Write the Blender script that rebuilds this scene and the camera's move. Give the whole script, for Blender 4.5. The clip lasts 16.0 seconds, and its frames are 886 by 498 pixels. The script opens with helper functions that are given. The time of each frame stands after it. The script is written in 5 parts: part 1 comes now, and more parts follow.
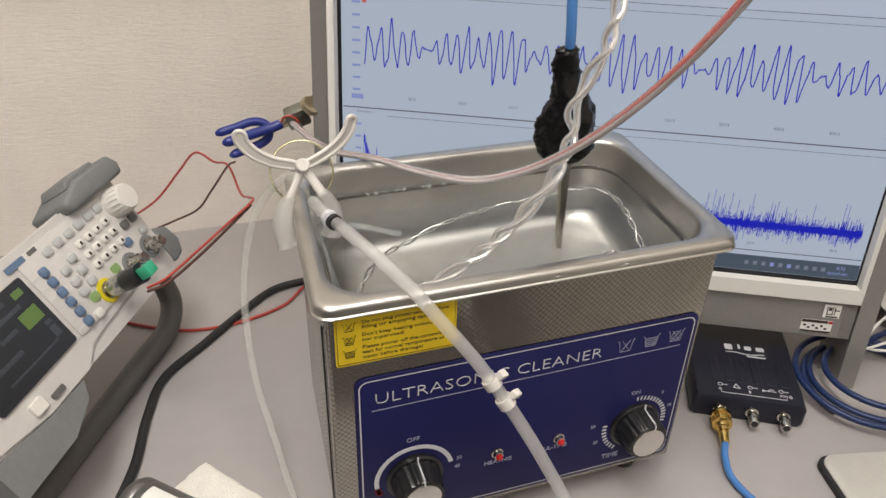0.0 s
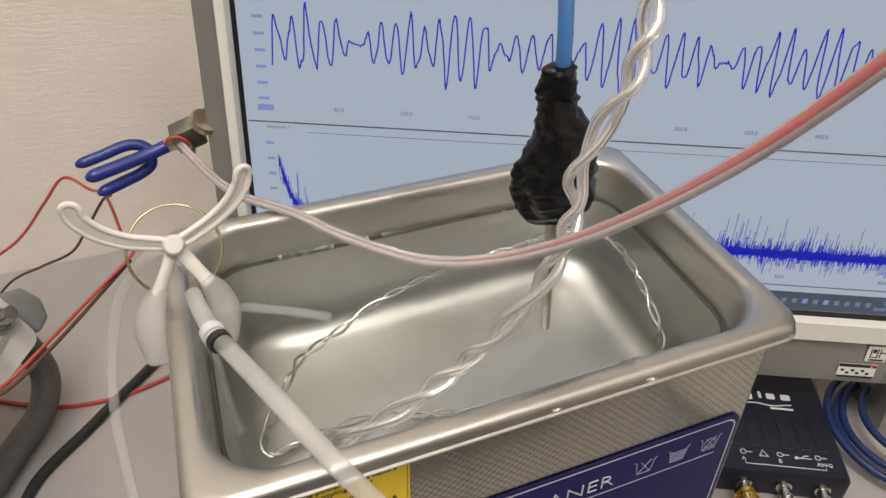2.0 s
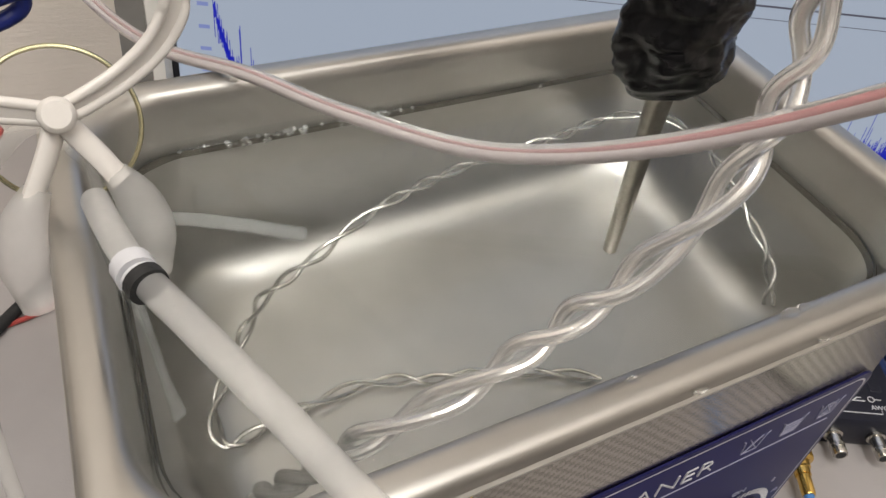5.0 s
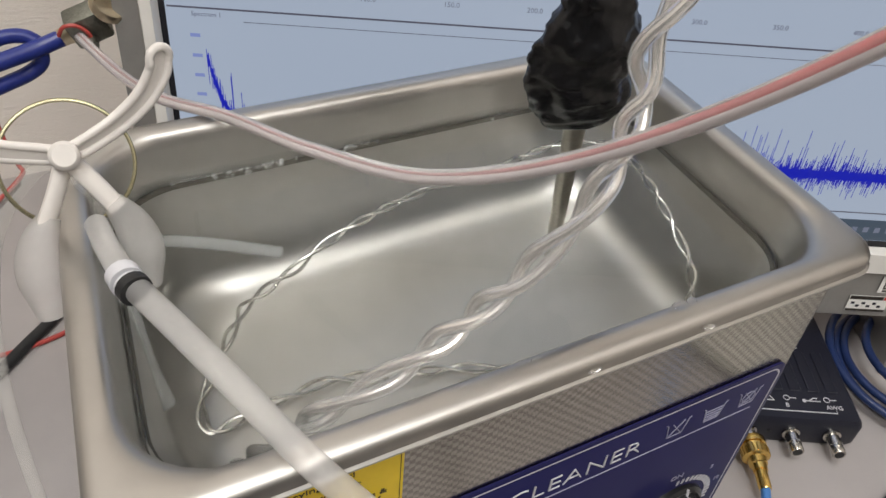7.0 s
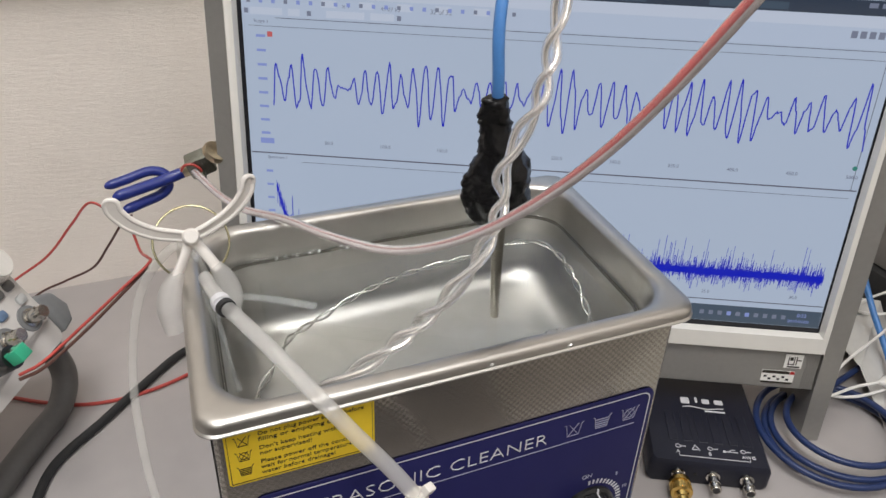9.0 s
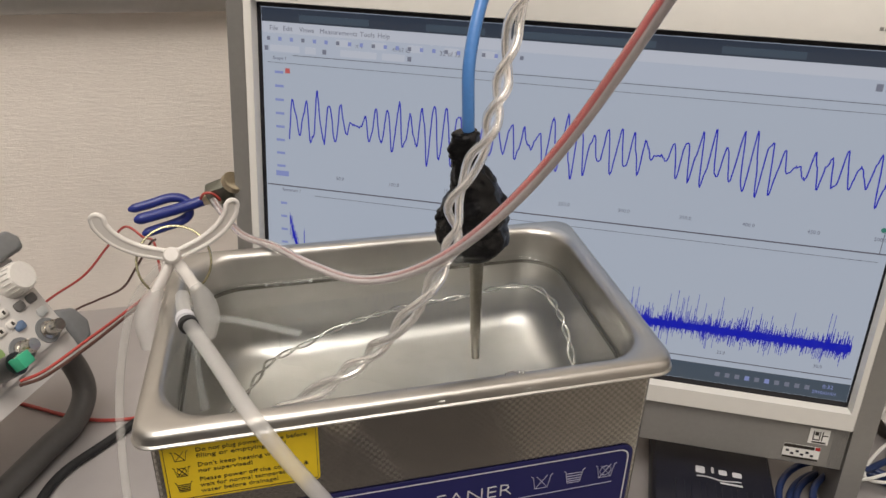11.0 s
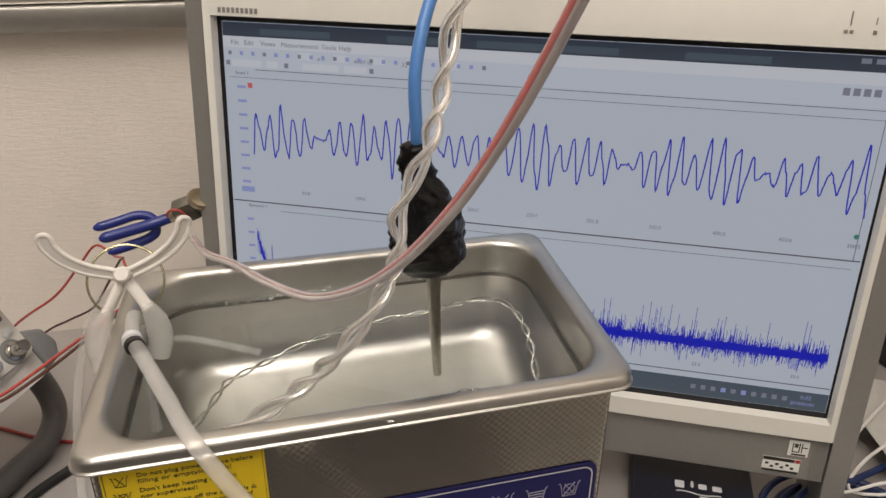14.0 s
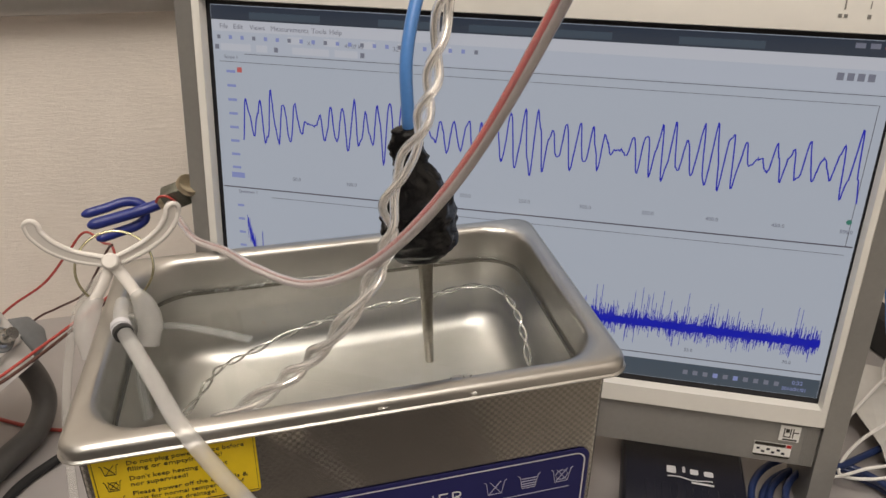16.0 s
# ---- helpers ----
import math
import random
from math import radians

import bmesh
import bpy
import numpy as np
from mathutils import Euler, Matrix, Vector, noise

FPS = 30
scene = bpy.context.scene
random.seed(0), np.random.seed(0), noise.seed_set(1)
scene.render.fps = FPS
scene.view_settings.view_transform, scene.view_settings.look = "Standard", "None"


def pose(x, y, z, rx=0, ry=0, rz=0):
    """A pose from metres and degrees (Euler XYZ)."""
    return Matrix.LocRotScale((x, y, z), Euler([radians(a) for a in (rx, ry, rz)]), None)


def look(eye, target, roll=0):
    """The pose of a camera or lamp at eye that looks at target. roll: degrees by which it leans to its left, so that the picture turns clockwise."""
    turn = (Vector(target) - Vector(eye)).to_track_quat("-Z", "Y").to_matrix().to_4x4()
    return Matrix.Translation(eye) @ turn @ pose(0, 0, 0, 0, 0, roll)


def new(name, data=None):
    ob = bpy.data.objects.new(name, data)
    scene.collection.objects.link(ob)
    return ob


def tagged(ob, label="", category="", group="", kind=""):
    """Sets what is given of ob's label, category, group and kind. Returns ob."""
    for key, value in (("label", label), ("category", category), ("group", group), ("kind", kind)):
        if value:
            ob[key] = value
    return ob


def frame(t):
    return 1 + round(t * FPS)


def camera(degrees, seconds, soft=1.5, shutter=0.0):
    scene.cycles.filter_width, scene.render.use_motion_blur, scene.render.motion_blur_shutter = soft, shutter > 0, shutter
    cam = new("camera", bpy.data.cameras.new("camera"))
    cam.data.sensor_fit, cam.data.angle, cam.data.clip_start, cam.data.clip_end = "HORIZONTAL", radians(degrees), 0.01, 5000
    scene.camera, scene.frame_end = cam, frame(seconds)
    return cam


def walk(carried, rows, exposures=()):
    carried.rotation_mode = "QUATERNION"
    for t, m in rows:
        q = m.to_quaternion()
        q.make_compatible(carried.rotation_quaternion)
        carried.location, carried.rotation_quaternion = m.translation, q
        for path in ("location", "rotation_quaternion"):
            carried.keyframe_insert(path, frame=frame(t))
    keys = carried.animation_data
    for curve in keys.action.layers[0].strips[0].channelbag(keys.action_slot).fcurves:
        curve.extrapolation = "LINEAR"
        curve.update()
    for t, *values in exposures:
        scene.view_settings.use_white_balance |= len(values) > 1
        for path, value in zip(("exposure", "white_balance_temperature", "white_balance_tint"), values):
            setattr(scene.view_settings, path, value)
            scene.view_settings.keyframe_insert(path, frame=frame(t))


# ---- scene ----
cam = camera(60.00, 16.0)
PATH = [
    (0, (-0.03684, -0.32547, 0.45127), (0.10353, 0.07376, 0.18497), 1.74),
    (0.5, (-0.02680, -0.30384, 0.44586), (0.11481, 0.09563, 0.18059), 1.30),
    (1, (-0.00852, -0.25976, 0.44020), (0.13414, 0.13567, 0.16949), 0.44),
    (1.5, (0.01029, -0.20733, 0.43470), (0.16194, 0.17572, 0.15139), 0.66),
    (2, (0.02342, -0.17354, 0.43207), (0.18307, 0.19565, 0.13507), 1.50),
    (2.5, (0.02317, -0.15803, 0.42680), (0.18624, 0.19638, 0.11407), 2.69),
    (3, (0.02385, -0.14390, 0.41513), (0.18780, 0.19989, 0.09121), 4.04),
    (3.5, (0.02465, -0.11638, 0.39290), (0.19085, 0.22063, 0.06306), 5.32),
    (5.8, (0.02178, -0.06651, 0.35098), (0.22749, 0.23074, 0.00554), 8.93),
    (6, (0.01999, -0.06925, 0.35536), (0.22386, 0.22931, 0.00996), 8.76),
    (6.5, (0.02483, -0.07869, 0.36125), (0.22911, 0.22230, 0.01821), 8.14),
    (7, (0.02922, -0.11032, 0.37878), (0.21862, 0.21480, 0.04951), 5.29),
    (7.5, (0.02100, -0.16184, 0.40394), (0.20473, 0.18508, 0.09429), 4.17),
    (8, (0.01188, -0.19909, 0.42697), (0.19033, 0.16407, 0.13325), 3.46),
    (8.5, (0.00734, -0.22686, 0.44125), (0.18249, 0.14677, 0.15889), 2.89),
    (9, (0.00602, -0.26040, 0.44968), (0.17624, 0.13014, 0.18796), 2.25),
    (9.5, (0.00978, -0.29046, 0.44806), (0.17728, 0.11397, 0.20643), 3.17),
    (12, (0.09066, -0.27901, 0.43592), (0.18837, 0.15436, 0.20648), 0.33),
    (12.5, (0.09012, -0.28390, 0.43639), (0.19832, 0.14912, 0.21104), 0.52),
    (13, (0.08992, -0.28353, 0.43832), (0.20253, 0.14862, 0.21345), 0.76),
    (13.5, (0.09124, -0.28249, 0.43686), (0.20643, 0.15040, 0.21473), 0.74),
    (14, (0.09442, -0.28140, 0.43676), (0.21031, 0.15002, 0.21215), 0.64),
    (14.5, (0.09468, -0.28115, 0.43449), (0.21225, 0.14925, 0.20881), 0.54),
    (15, (0.09449, -0.27941, 0.43662), (0.21244, 0.14918, 0.20771), 0.74),
    (15.5, (0.09235, -0.27757, 0.43401), (0.21233, 0.15052, 0.20523), 0.93),
    (16, (0.09510, -0.27906, 0.43480), (0.21507, 0.14732, 0.20283), 0.86),
]
EXPOSURES = [(0, -0.14, 6550, 10), (3.5, -0.22, 6750, 10), (5.8, -0.26, 6350, 10), (7.5, -0.22, 6300, 10), (9.5, -0.12, 6200, 10), (12, -0.37, 6980, 12), (16, -0.37, 6980, 12)]
walk(cam, [(t, look(eye, target, roll)) for t, eye, target, roll in PATH], EXPOSURES)
LAMP_A, LAMP_B, LAMP_C = 26.0, 6.5, 4.0
SCREEN_RGB, SCREEN_GAIN = (0.475, 0.548, 0.670), 0.82

# ---- light ----
world = bpy.data.worlds.new("room_air")
scene.world = world
world.use_nodes = True
world.node_tree.nodes["Background"].inputs[0].default_value = (0.95, 0.97, 1.0, 1)
world.node_tree.nodes["Background"].inputs[1].default_value = 0.05


def ceiling_lamp(x, y, z, sx, sy, watts, colour):
    data = bpy.data.lights.new("fluorescent_panel", "AREA")
    data.shape, data.size, data.size_y, data.energy, data.color = "RECTANGLE", sx, sy, watts, colour
    ob = new("fluorescent_panel", data)
    ob.matrix_world = pose(x, y, z)
    return ob


WARM = (1.0, 0.96, 0.90)
ceiling_lamp(-0.25, -0.50, 1.735, 0.30, 1.24, LAMP_A, WARM)
ceiling_lamp(0.35, -1.00, 1.735, 0.30, 1.24, LAMP_B, WARM)
ceiling_lamp(-0.35, -1.85, 1.735, 0.30, 1.24, LAMP_C, WARM)


# ---- materials ----
def mat(name, colour, rough=0.5, metal=0.0, noise_scale=0.0, noise_amount=0.0, bump=0.0, bump_scale=0.0, spec=0.5, coat=0.0, stretch=None, transmission=0.0, ior=1.45, rough_var=0.0):
    """A Principled material with colour variation at two scales, uneven gloss and a fine relief."""
    m = bpy.data.materials.new(name)
    m.use_nodes = True
    nt = m.node_tree
    b = nt.nodes["Principled BSDF"]
    b.inputs["Base Color"].default_value = (*colour, 1)
    b.inputs["Roughness"].default_value = rough
    b.inputs["Metallic"].default_value = metal
    b.inputs["Specular IOR Level"].default_value = spec
    b.inputs["Coat Weight"].default_value = coat
    b.inputs["Transmission Weight"].default_value = transmission
    b.inputs["IOR"].default_value = ior
    tc = nt.nodes.new("ShaderNodeTexCoord")
    mp = nt.nodes.new("ShaderNodeMapping")
    nt.links.new(tc.outputs["Object"], mp.inputs[0])
    if stretch:
        mp.inputs["Scale"].default_value = stretch
    if noise_scale:
        n1 = nt.nodes.new("ShaderNodeTexNoise")
        n1.inputs["Scale"].default_value, n1.inputs["Detail"].default_value = noise_scale, 6
        n2 = nt.nodes.new("ShaderNodeTexNoise")
        n2.inputs["Scale"].default_value, n2.inputs["Detail"].default_value = noise_scale * 9, 3
        for n in (n1, n2):
            nt.links.new(mp.outputs[0], n.inputs["Vector"])
        add = nt.nodes.new("ShaderNodeMath")
        add.operation = "ADD"
        nt.links.new(n1.outputs[0], add.inputs[0])
        nt.links.new(n2.outputs[0], add.inputs[1])
        rng = nt.nodes.new("ShaderNodeMapRange")
        rng.inputs[1].default_value, rng.inputs[2].default_value = 0.6, 1.4
        rng.inputs[3].default_value, rng.inputs[4].default_value = 1 - noise_amount, 1 + noise_amount
        nt.links.new(add.outputs[0], rng.inputs[0])
        mul = nt.nodes.new("ShaderNodeMix")
        mul.data_type, mul.blend_type = "RGBA", "MULTIPLY"
        mul.inputs[0].default_value = 1
        mul.inputs[6].default_value = (*colour, 1)
        nt.links.new(rng.outputs[0], mul.inputs[7])
        nt.links.new(mul.outputs[2], b.inputs["Base Color"])
        if rough_var:
            rr = nt.nodes.new("ShaderNodeMapRange")
            rr.inputs[1].default_value, rr.inputs[2].default_value = 0.3, 0.7
            rr.inputs[3].default_value, rr.inputs[4].default_value = max(0.02, rough - rough_var), rough + rough_var
            nt.links.new(n1.outputs[0], rr.inputs[0])
            nt.links.new(rr.outputs[0], b.inputs["Roughness"])
    if bump:
        n3 = nt.nodes.new("ShaderNodeTexNoise")
        n3.inputs["Scale"].default_value, n3.inputs["Detail"].default_value = bump_scale, 4
        nt.links.new(mp.outputs[0], n3.inputs["Vector"])
        bp = nt.nodes.new("ShaderNodeBump")
        bp.inputs["Strength"].default_value, bp.inputs["Distance"].default_value = bump, 0.001
        nt.links.new(n3.outputs[0], bp.inputs["Height"])
        nt.links.new(bp.outputs[0], b.inputs["Normal"])
    return m


def embossed_steel():
    """Brushed stainless sheet with a rolled pattern of small raised squares."""
    m = mat("embossed_steel", (0.42, 0.40, 0.365), 0.30, 1.0, 14, 0.07, rough_var=0.05)
    nt = m.node_tree
    b = nt.nodes["Principled BSDF"]
    tc = nt.nodes.new("ShaderNodeTexCoord")
    ck = nt.nodes.new("ShaderNodeTexChecker")
    ck.inputs["Scale"].default_value = 500
    mp = nt.nodes.new("ShaderNodeMapping")
    mp.inputs["Location"].default_value = (0.0011, 0.0013, 0.0007)
    nt.links.new(tc.outputs["Object"], mp.inputs[0])
    nt.links.new(mp.outputs[0], ck.inputs["Vector"])
    bp = nt.nodes.new("ShaderNodeBump")
    bp.inputs["Strength"].default_value, bp.inputs["Distance"].default_value = 0.20, 0.0003
    nt.links.new(ck.outputs["Fac"], bp.inputs["Height"])
    nt.links.new(bp.outputs[0], b.inputs["Normal"])
    old = b.inputs["Base Color"].links[0].from_socket
    # every other square is darkened in colour to add shade to the relief
    relief_tint = nt.nodes.new("ShaderNodeMix")
    relief_tint.data_type, relief_tint.blend_type = "RGBA", "MULTIPLY"
    nt.links.new(ck.outputs["Fac"], relief_tint.inputs[0])
    nt.links.new(old, relief_tint.inputs[6])
    relief_tint.inputs[7].default_value = (0.73, 0.725, 0.71, 1)
    nt.links.new(relief_tint.outputs[2], b.inputs["Base Color"])
    rr = nt.nodes.new("ShaderNodeMapRange")
    rr.inputs[3].default_value, rr.inputs[4].default_value = 0.16, 0.26
    nt.links.new(ck.outputs["Fac"], rr.inputs[0])
    nt.links.new(rr.outputs[0], b.inputs["Roughness"])
    return m


def wallpaper():
    """Off-white vinyl wallpaper with a fine horizontal weave."""
    m = mat("woven_wallpaper", (0.88, 0.815, 0.75), 0.75, 0, 3, 0.04)
    nt = m.node_tree
    b = nt.nodes["Principled BSDF"]
    tc = nt.nodes.new("ShaderNodeTexCoord")
    hs = []
    for sc, s in (((60, 60, 420), 1.0), ((180, 180, 1500), 1.0)):
        mp = nt.nodes.new("ShaderNodeMapping")
        mp.inputs["Scale"].default_value = sc
        nt.links.new(tc.outputs["Object"], mp.inputs[0])
        n = nt.nodes.new("ShaderNodeTexNoise")
        n.inputs["Scale"].default_value, n.inputs["Detail"].default_value = s, 3
        nt.links.new(mp.outputs[0], n.inputs["Vector"])
        hs.append(n)
    add = nt.nodes.new("ShaderNodeMath")
    add.operation = "ADD"
    nt.links.new(hs[0].outputs[0], add.inputs[0])
    nt.links.new(hs[1].outputs[0], add.inputs[1])
    bp = nt.nodes.new("ShaderNodeBump")
    bp.inputs["Strength"].default_value, bp.inputs["Distance"].default_value = 0.55, 0.0011
    nt.links.new(add.outputs[0], bp.inputs["Height"])
    nt.links.new(bp.outputs[0], b.inputs["Normal"])
    return m


def glow(name, colour, strength=1.0):
    m = bpy.data.materials.new(name)
    m.use_nodes = True
    b = m.node_tree.nodes["Principled BSDF"]
    b.inputs["Base Color"].default_value = (0.02, 0.02, 0.02, 1)
    b.inputs["Roughness"].default_value = 0.32
    b.inputs["Emission Color"].default_value = (*colour, 1)
    b.inputs["Emission Strength"].default_value = strength
    return m


DESK = mat("desk_laminate", (0.385, 0.360, 0.355), 0.42, 0, 5, 0.05, 0.12, 900, rough_var=0.08)
WALL = wallpaper()
DIMPAINT = mat("grey_partition_paint", (0.22, 0.21, 0.20), 0.7, 0, 3, 0.05)
PAINT = mat("ceiling_paint", (0.78, 0.77, 0.74), 0.8, 0, 3, 0.03)
CARPET = mat("floor_carpet", (0.16, 0.15, 0.15), 0.95, 0, 40, 0.2, 0.6, 300)
ALU = mat("anodised_aluminium", (0.60, 0.58, 0.55), 0.36, 1, 20, 0.05)
STEEL = embossed_steel()
TANK = mat("pressed_stainless", (0.515, 0.502, 0.476), 0.36, 1, 9, 0.06, 0.02, 900, rough_var=0.06)
# dark colour for the shade line that the meniscus leaves on the steel
MENISCUS = mat("meniscus_shade", (0.13, 0.12, 0.10), 0.45, 0.5, 260, 0.35, 0.3, 700)
FOAM = mat("bubble_film", (0.90, 0.91, 0.90), 0.05, 0, transmission=0.92, ior=1.25)
NAVY = mat("navy_panel_film", (0.017, 0.017, 0.080), 0.34, 0, 8, 0.05, spec=0.16)
PRINT = mat("white_print", (0.60, 0.60, 0.63), 0.5, 0, 60, 0.04)
FAINT = mat("pale_print", (0.33, 0.33, 0.44), 0.5, 0, 60, 0.04)
YELLOW = mat("yellow_sticker_vinyl", (0.78, 0.56, 0.02), 0.4, 0, 20, 0.05)
INK = mat("black_ink", (0.03, 0.025, 0.02), 0.5, 0, 50, 0.1)
REDINK = mat("red_ink", (0.5, 0.03, 0.03), 0.5, 0, 50, 0.1)
BLACK = mat("black_plastic", (0.012, 0.012, 0.013), 0.28, 0, 60, 0.15, coat=0.2)
RUBBER = mat("black_rubber", (0.02, 0.02, 0.021), 0.6, 0, 60, 0.2, 0.2, 900)
SPUN = mat("spun_aluminium_cap", (0.75, 0.73, 0.70), 0.25, 1, 40, 0.06)
LEDRED = mat("red_led_lens", (0.48, 0.016, 0.020), 0.2, 0, 90, 0.15, coat=0.5)
CHROME = mat("chrome", (0.55, 0.53, 0.49), 0.22, 1, 40, 0.06)
WHITEPL = mat("ivory_monitor_plastic", (0.74, 0.72, 0.68), 0.36, 0, 12, 0.025)
SILVER = mat("silver_painted_plastic", (0.315, 0.305, 0.29), 0.38, 0.45, 30, 0.05, 0.06, 1500)
DARKGAP = mat("dark_screen_border", (0.012, 0.012, 0.016), 0.3, 0, 30, 0.1)
WATER = mat("clear_water", (0.86, 0.895, 0.89), 0.0, 0, transmission=1.0, ior=1.333)
DROP = mat("water_drop", (1, 1, 1), 0.0, 0, transmission=1.0, ior=1.333)
JACKET = mat("clear_pvc_jacket", (0.94, 0.93, 0.92), 0.10, 0, transmission=0.86, ior=1.33)
HAZE = mat("thin_clear_tube", (0.80, 0.78, 0.74), 0.25, 0, 30, 0.05)
HAZE.node_tree.nodes["Principled BSDF"].inputs["Alpha"].default_value = 0.24
WIRE = mat("tinned_wire", (0.86, 0.84, 0.81), 0.24, 1, 80, 0.08)
# darker copy of WIRE: its dimming under water is put into the colour
DIMWIRE = mat("tinned_wire_dimmed", (0.64, 0.62, 0.58), 0.26, 1, 80, 0.2)
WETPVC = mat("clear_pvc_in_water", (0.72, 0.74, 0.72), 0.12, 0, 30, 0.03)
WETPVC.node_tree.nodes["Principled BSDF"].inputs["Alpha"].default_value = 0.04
SILICONE = mat("translucent_silicone", (0.90, 0.89, 0.87), 0.28, 0, 30, 0.05, transmission=0.55, ior=1.18)
FAINTSIL = mat("wet_silicone", (0.55, 0.56, 0.55), 0.3, 0, 30, 0.03)
FAINTSIL.node_tree.nodes["Principled BSDF"].inputs["Alpha"].default_value = 0.24
SILICONE.node_tree.nodes["Principled BSDF"].inputs["Alpha"].default_value = 0.48
WHITENY = mat("white_nylon", (0.70, 0.665, 0.63), 0.36, 0, 30, 0.03)
REDW = mat("red_pvc", (0.42, 0.065, 0.055), 0.35, 0, 40, 0.12)
DULLRED = mat("faded_red_core", (0.40, 0.145, 0.14), 0.4, 0, 30, 0.15)
nt = DULLRED.node_tree
tc_, sp_, mr_, mx_ = (nt.nodes.new(k) for k in ("ShaderNodeTexCoord", "ShaderNodeSeparateXYZ", "ShaderNodeMapRange", "ShaderNodeMix"))
mx_.data_type = "RGBA"
nt.links.new(tc_.outputs["Object"], sp_.inputs[0])
nt.links.new(sp_.outputs[2], mr_.inputs[0])
mr_.inputs[1].default_value, mr_.inputs[2].default_value = 0.05, 0.15
nt.links.new(mr_.outputs[0], mx_.inputs[0])
mx_.inputs[6].default_value, mx_.inputs[7].default_value = (0.29, 0.16, 0.16, 1), (0.38, 0.035, 0.035, 1)
nt.links.new(mx_.outputs[2], nt.nodes["Principled BSDF"].inputs["Base Color"])
PALE = mat("milky_core", (0.40, 0.36, 0.355), 0.4, 0, 30, 0.1)
BROWNW = mat("dark_brown_pvc", (0.10, 0.045, 0.035), 0.4, 0, 40, 0.12)
BLUEC = mat("bright_blue_cable", (0.07, 0.21, 0.52), 0.33, 0, 40, 0.08)
NAVYC = mat("dark_blue_cable", (0.018, 0.034, 0.110), 0.36, 0, 40, 0.10)
BLUEDIP = mat("blue_vinyl_dip", (0.022, 0.035, 0.21), 0.33, 0, 50, 0.1, 0.1, 200)
CASTMET = mat("grey_cast_metal", (0.265, 0.27, 0.235), 0.42, 1, 70, 0.2, 0.3, 500)
BRASSISH = mat("worn_nickel", (0.60, 0.52, 0.38), 0.32, 1, 60, 0.12)
RINGMET = mat("zinc_plated_wire", (0.50, 0.47, 0.31), 0.25, 1, 60, 0.12)
PUTTY = mat("black_putty_tape", (0.005, 0.005, 0.0058), 0.27, 0, 60, 0.3, 0.5, 260, spec=0.32, coat=0.08)
ROD = mat("bare_steel_rod", (0.36, 0.34, 0.30), 0.28, 1, 60, 0.15)
GENW = mat("pale_instrument_plastic", (0.57, 0.545, 0.525), 0.42, 0, 20, 0.03)
GENF = mat("pale_front_panel", (0.56, 0.535, 0.515), 0.42, 0, 20, 0.03)
GENG = mat("grey_rubber_bumper", (0.185, 0.19, 0.195), 0.6, 0, 30, 0.08)
GEND = mat("dark_grey_handle", (0.135, 0.13, 0.125), 0.5, 0, 30, 0.08)
KEYW = mat("white_rubber_key", (0.72, 0.69, 0.65), 0.5, 0, 50, 0.05)
KEYG = mat("grey_rubber_key", (0.48, 0.49, 0.485), 0.5, 0, 50, 0.05)
KEYB = mat("slate_blue_key", (0.12, 0.18, 0.29), 0.45, 0, 50, 0.06)
GREENP = mat("green_terminal_plastic", (0.05, 0.42, 0.24), 0.4, 0, 50, 0.06)
YELRING = mat("yellow_ring", (0.68, 0.56, 0.02), 0.4, 0, 50, 0.06)
GOLD = mat("gold_plated_brass", (0.80, 0.54, 0.16), 0.2, 1, 60, 0.1)
SCOPE = mat("dark_navy_case", (0.010, 0.011, 0.021), 0.42, 0, 40, 0.12, 0.15, 1200)
TOWEL = mat("white_foam", (0.82, 0.78, 0.72), 0.9, 0, 90, 0.1, 1.0, 700)
PADTOP = mat("pale_mat_cloth", (0.53, 0.51, 0.47), 0.8, 0, 30, 0.05, 0.3, 1500)
PAPER = mat("white_paper", (0.80, 0.79, 0.76), 0.7, 0, 10, 0.03)
# white paper greyed, so that the shade it stands in is in its colour
SHADEPAPER = mat("shaded_white_paper", (0.56, 0.55, 0.53), 0.7, 0, 14, 0.06)
CANMET = mat("grey_can_metal", (0.20, 0.20, 0.19), 0.4, 0.7, 30, 0.1)
WHITEC = mat("white_cable", (0.78, 0.77, 0.75), 0.4, 0, 30, 0.03)
TUBELAMP = glow("lamp_diffuser", (1.0, 0.96, 0.9), 2.0)
SCR = glow("screen_pale_blue", SCREEN_RGB, SCREEN_GAIN)
SCR2 = glow("screen_toolbar", (0.50, 0.57, 0.70), SCREEN_GAIN)
SCRW = glow("screen_white", (0.58, 0.63, 0.74), SCREEN_GAIN)
SCRD = glow("screen_dark_bar", (0.030, 0.045, 0.075), SCREEN_GAIN)
SCRT = glow("screen_task_bar", (0.055, 0.085, 0.125), SCREEN_GAIN)
SCRL = glow("screen_grey_line", (0.10, 0.10, 0.14), SCREEN_GAIN)
SCRI = glow("screen_text", (0.20, 0.22, 0.30), SCREEN_GAIN)
SCRB = glow("screen_trace_blue", (0.002, 0.010, 0.52), SCREEN_GAIN)
SCRK = glow("screen_label_blue", (0.26, 0.32, 0.66), SCREEN_GAIN)
SCRR = glow("screen_red_mark", (0.60, 0.12, 0.12), SCREEN_GAIN)
SCRG = glow("screen_green_mark", (0.03, 0.22, 0.17), SCREEN_GAIN)
GSCR = glow("generator_screen", (0.006, 0.007, 0.010), 1.0)
GSCRG = glow("generator_screen_green", (0.10, 0.17, 0.03), 1.0)
GSCRT = glow("generator_screen_text", (0.035, 0.04, 0.048), 1.0)
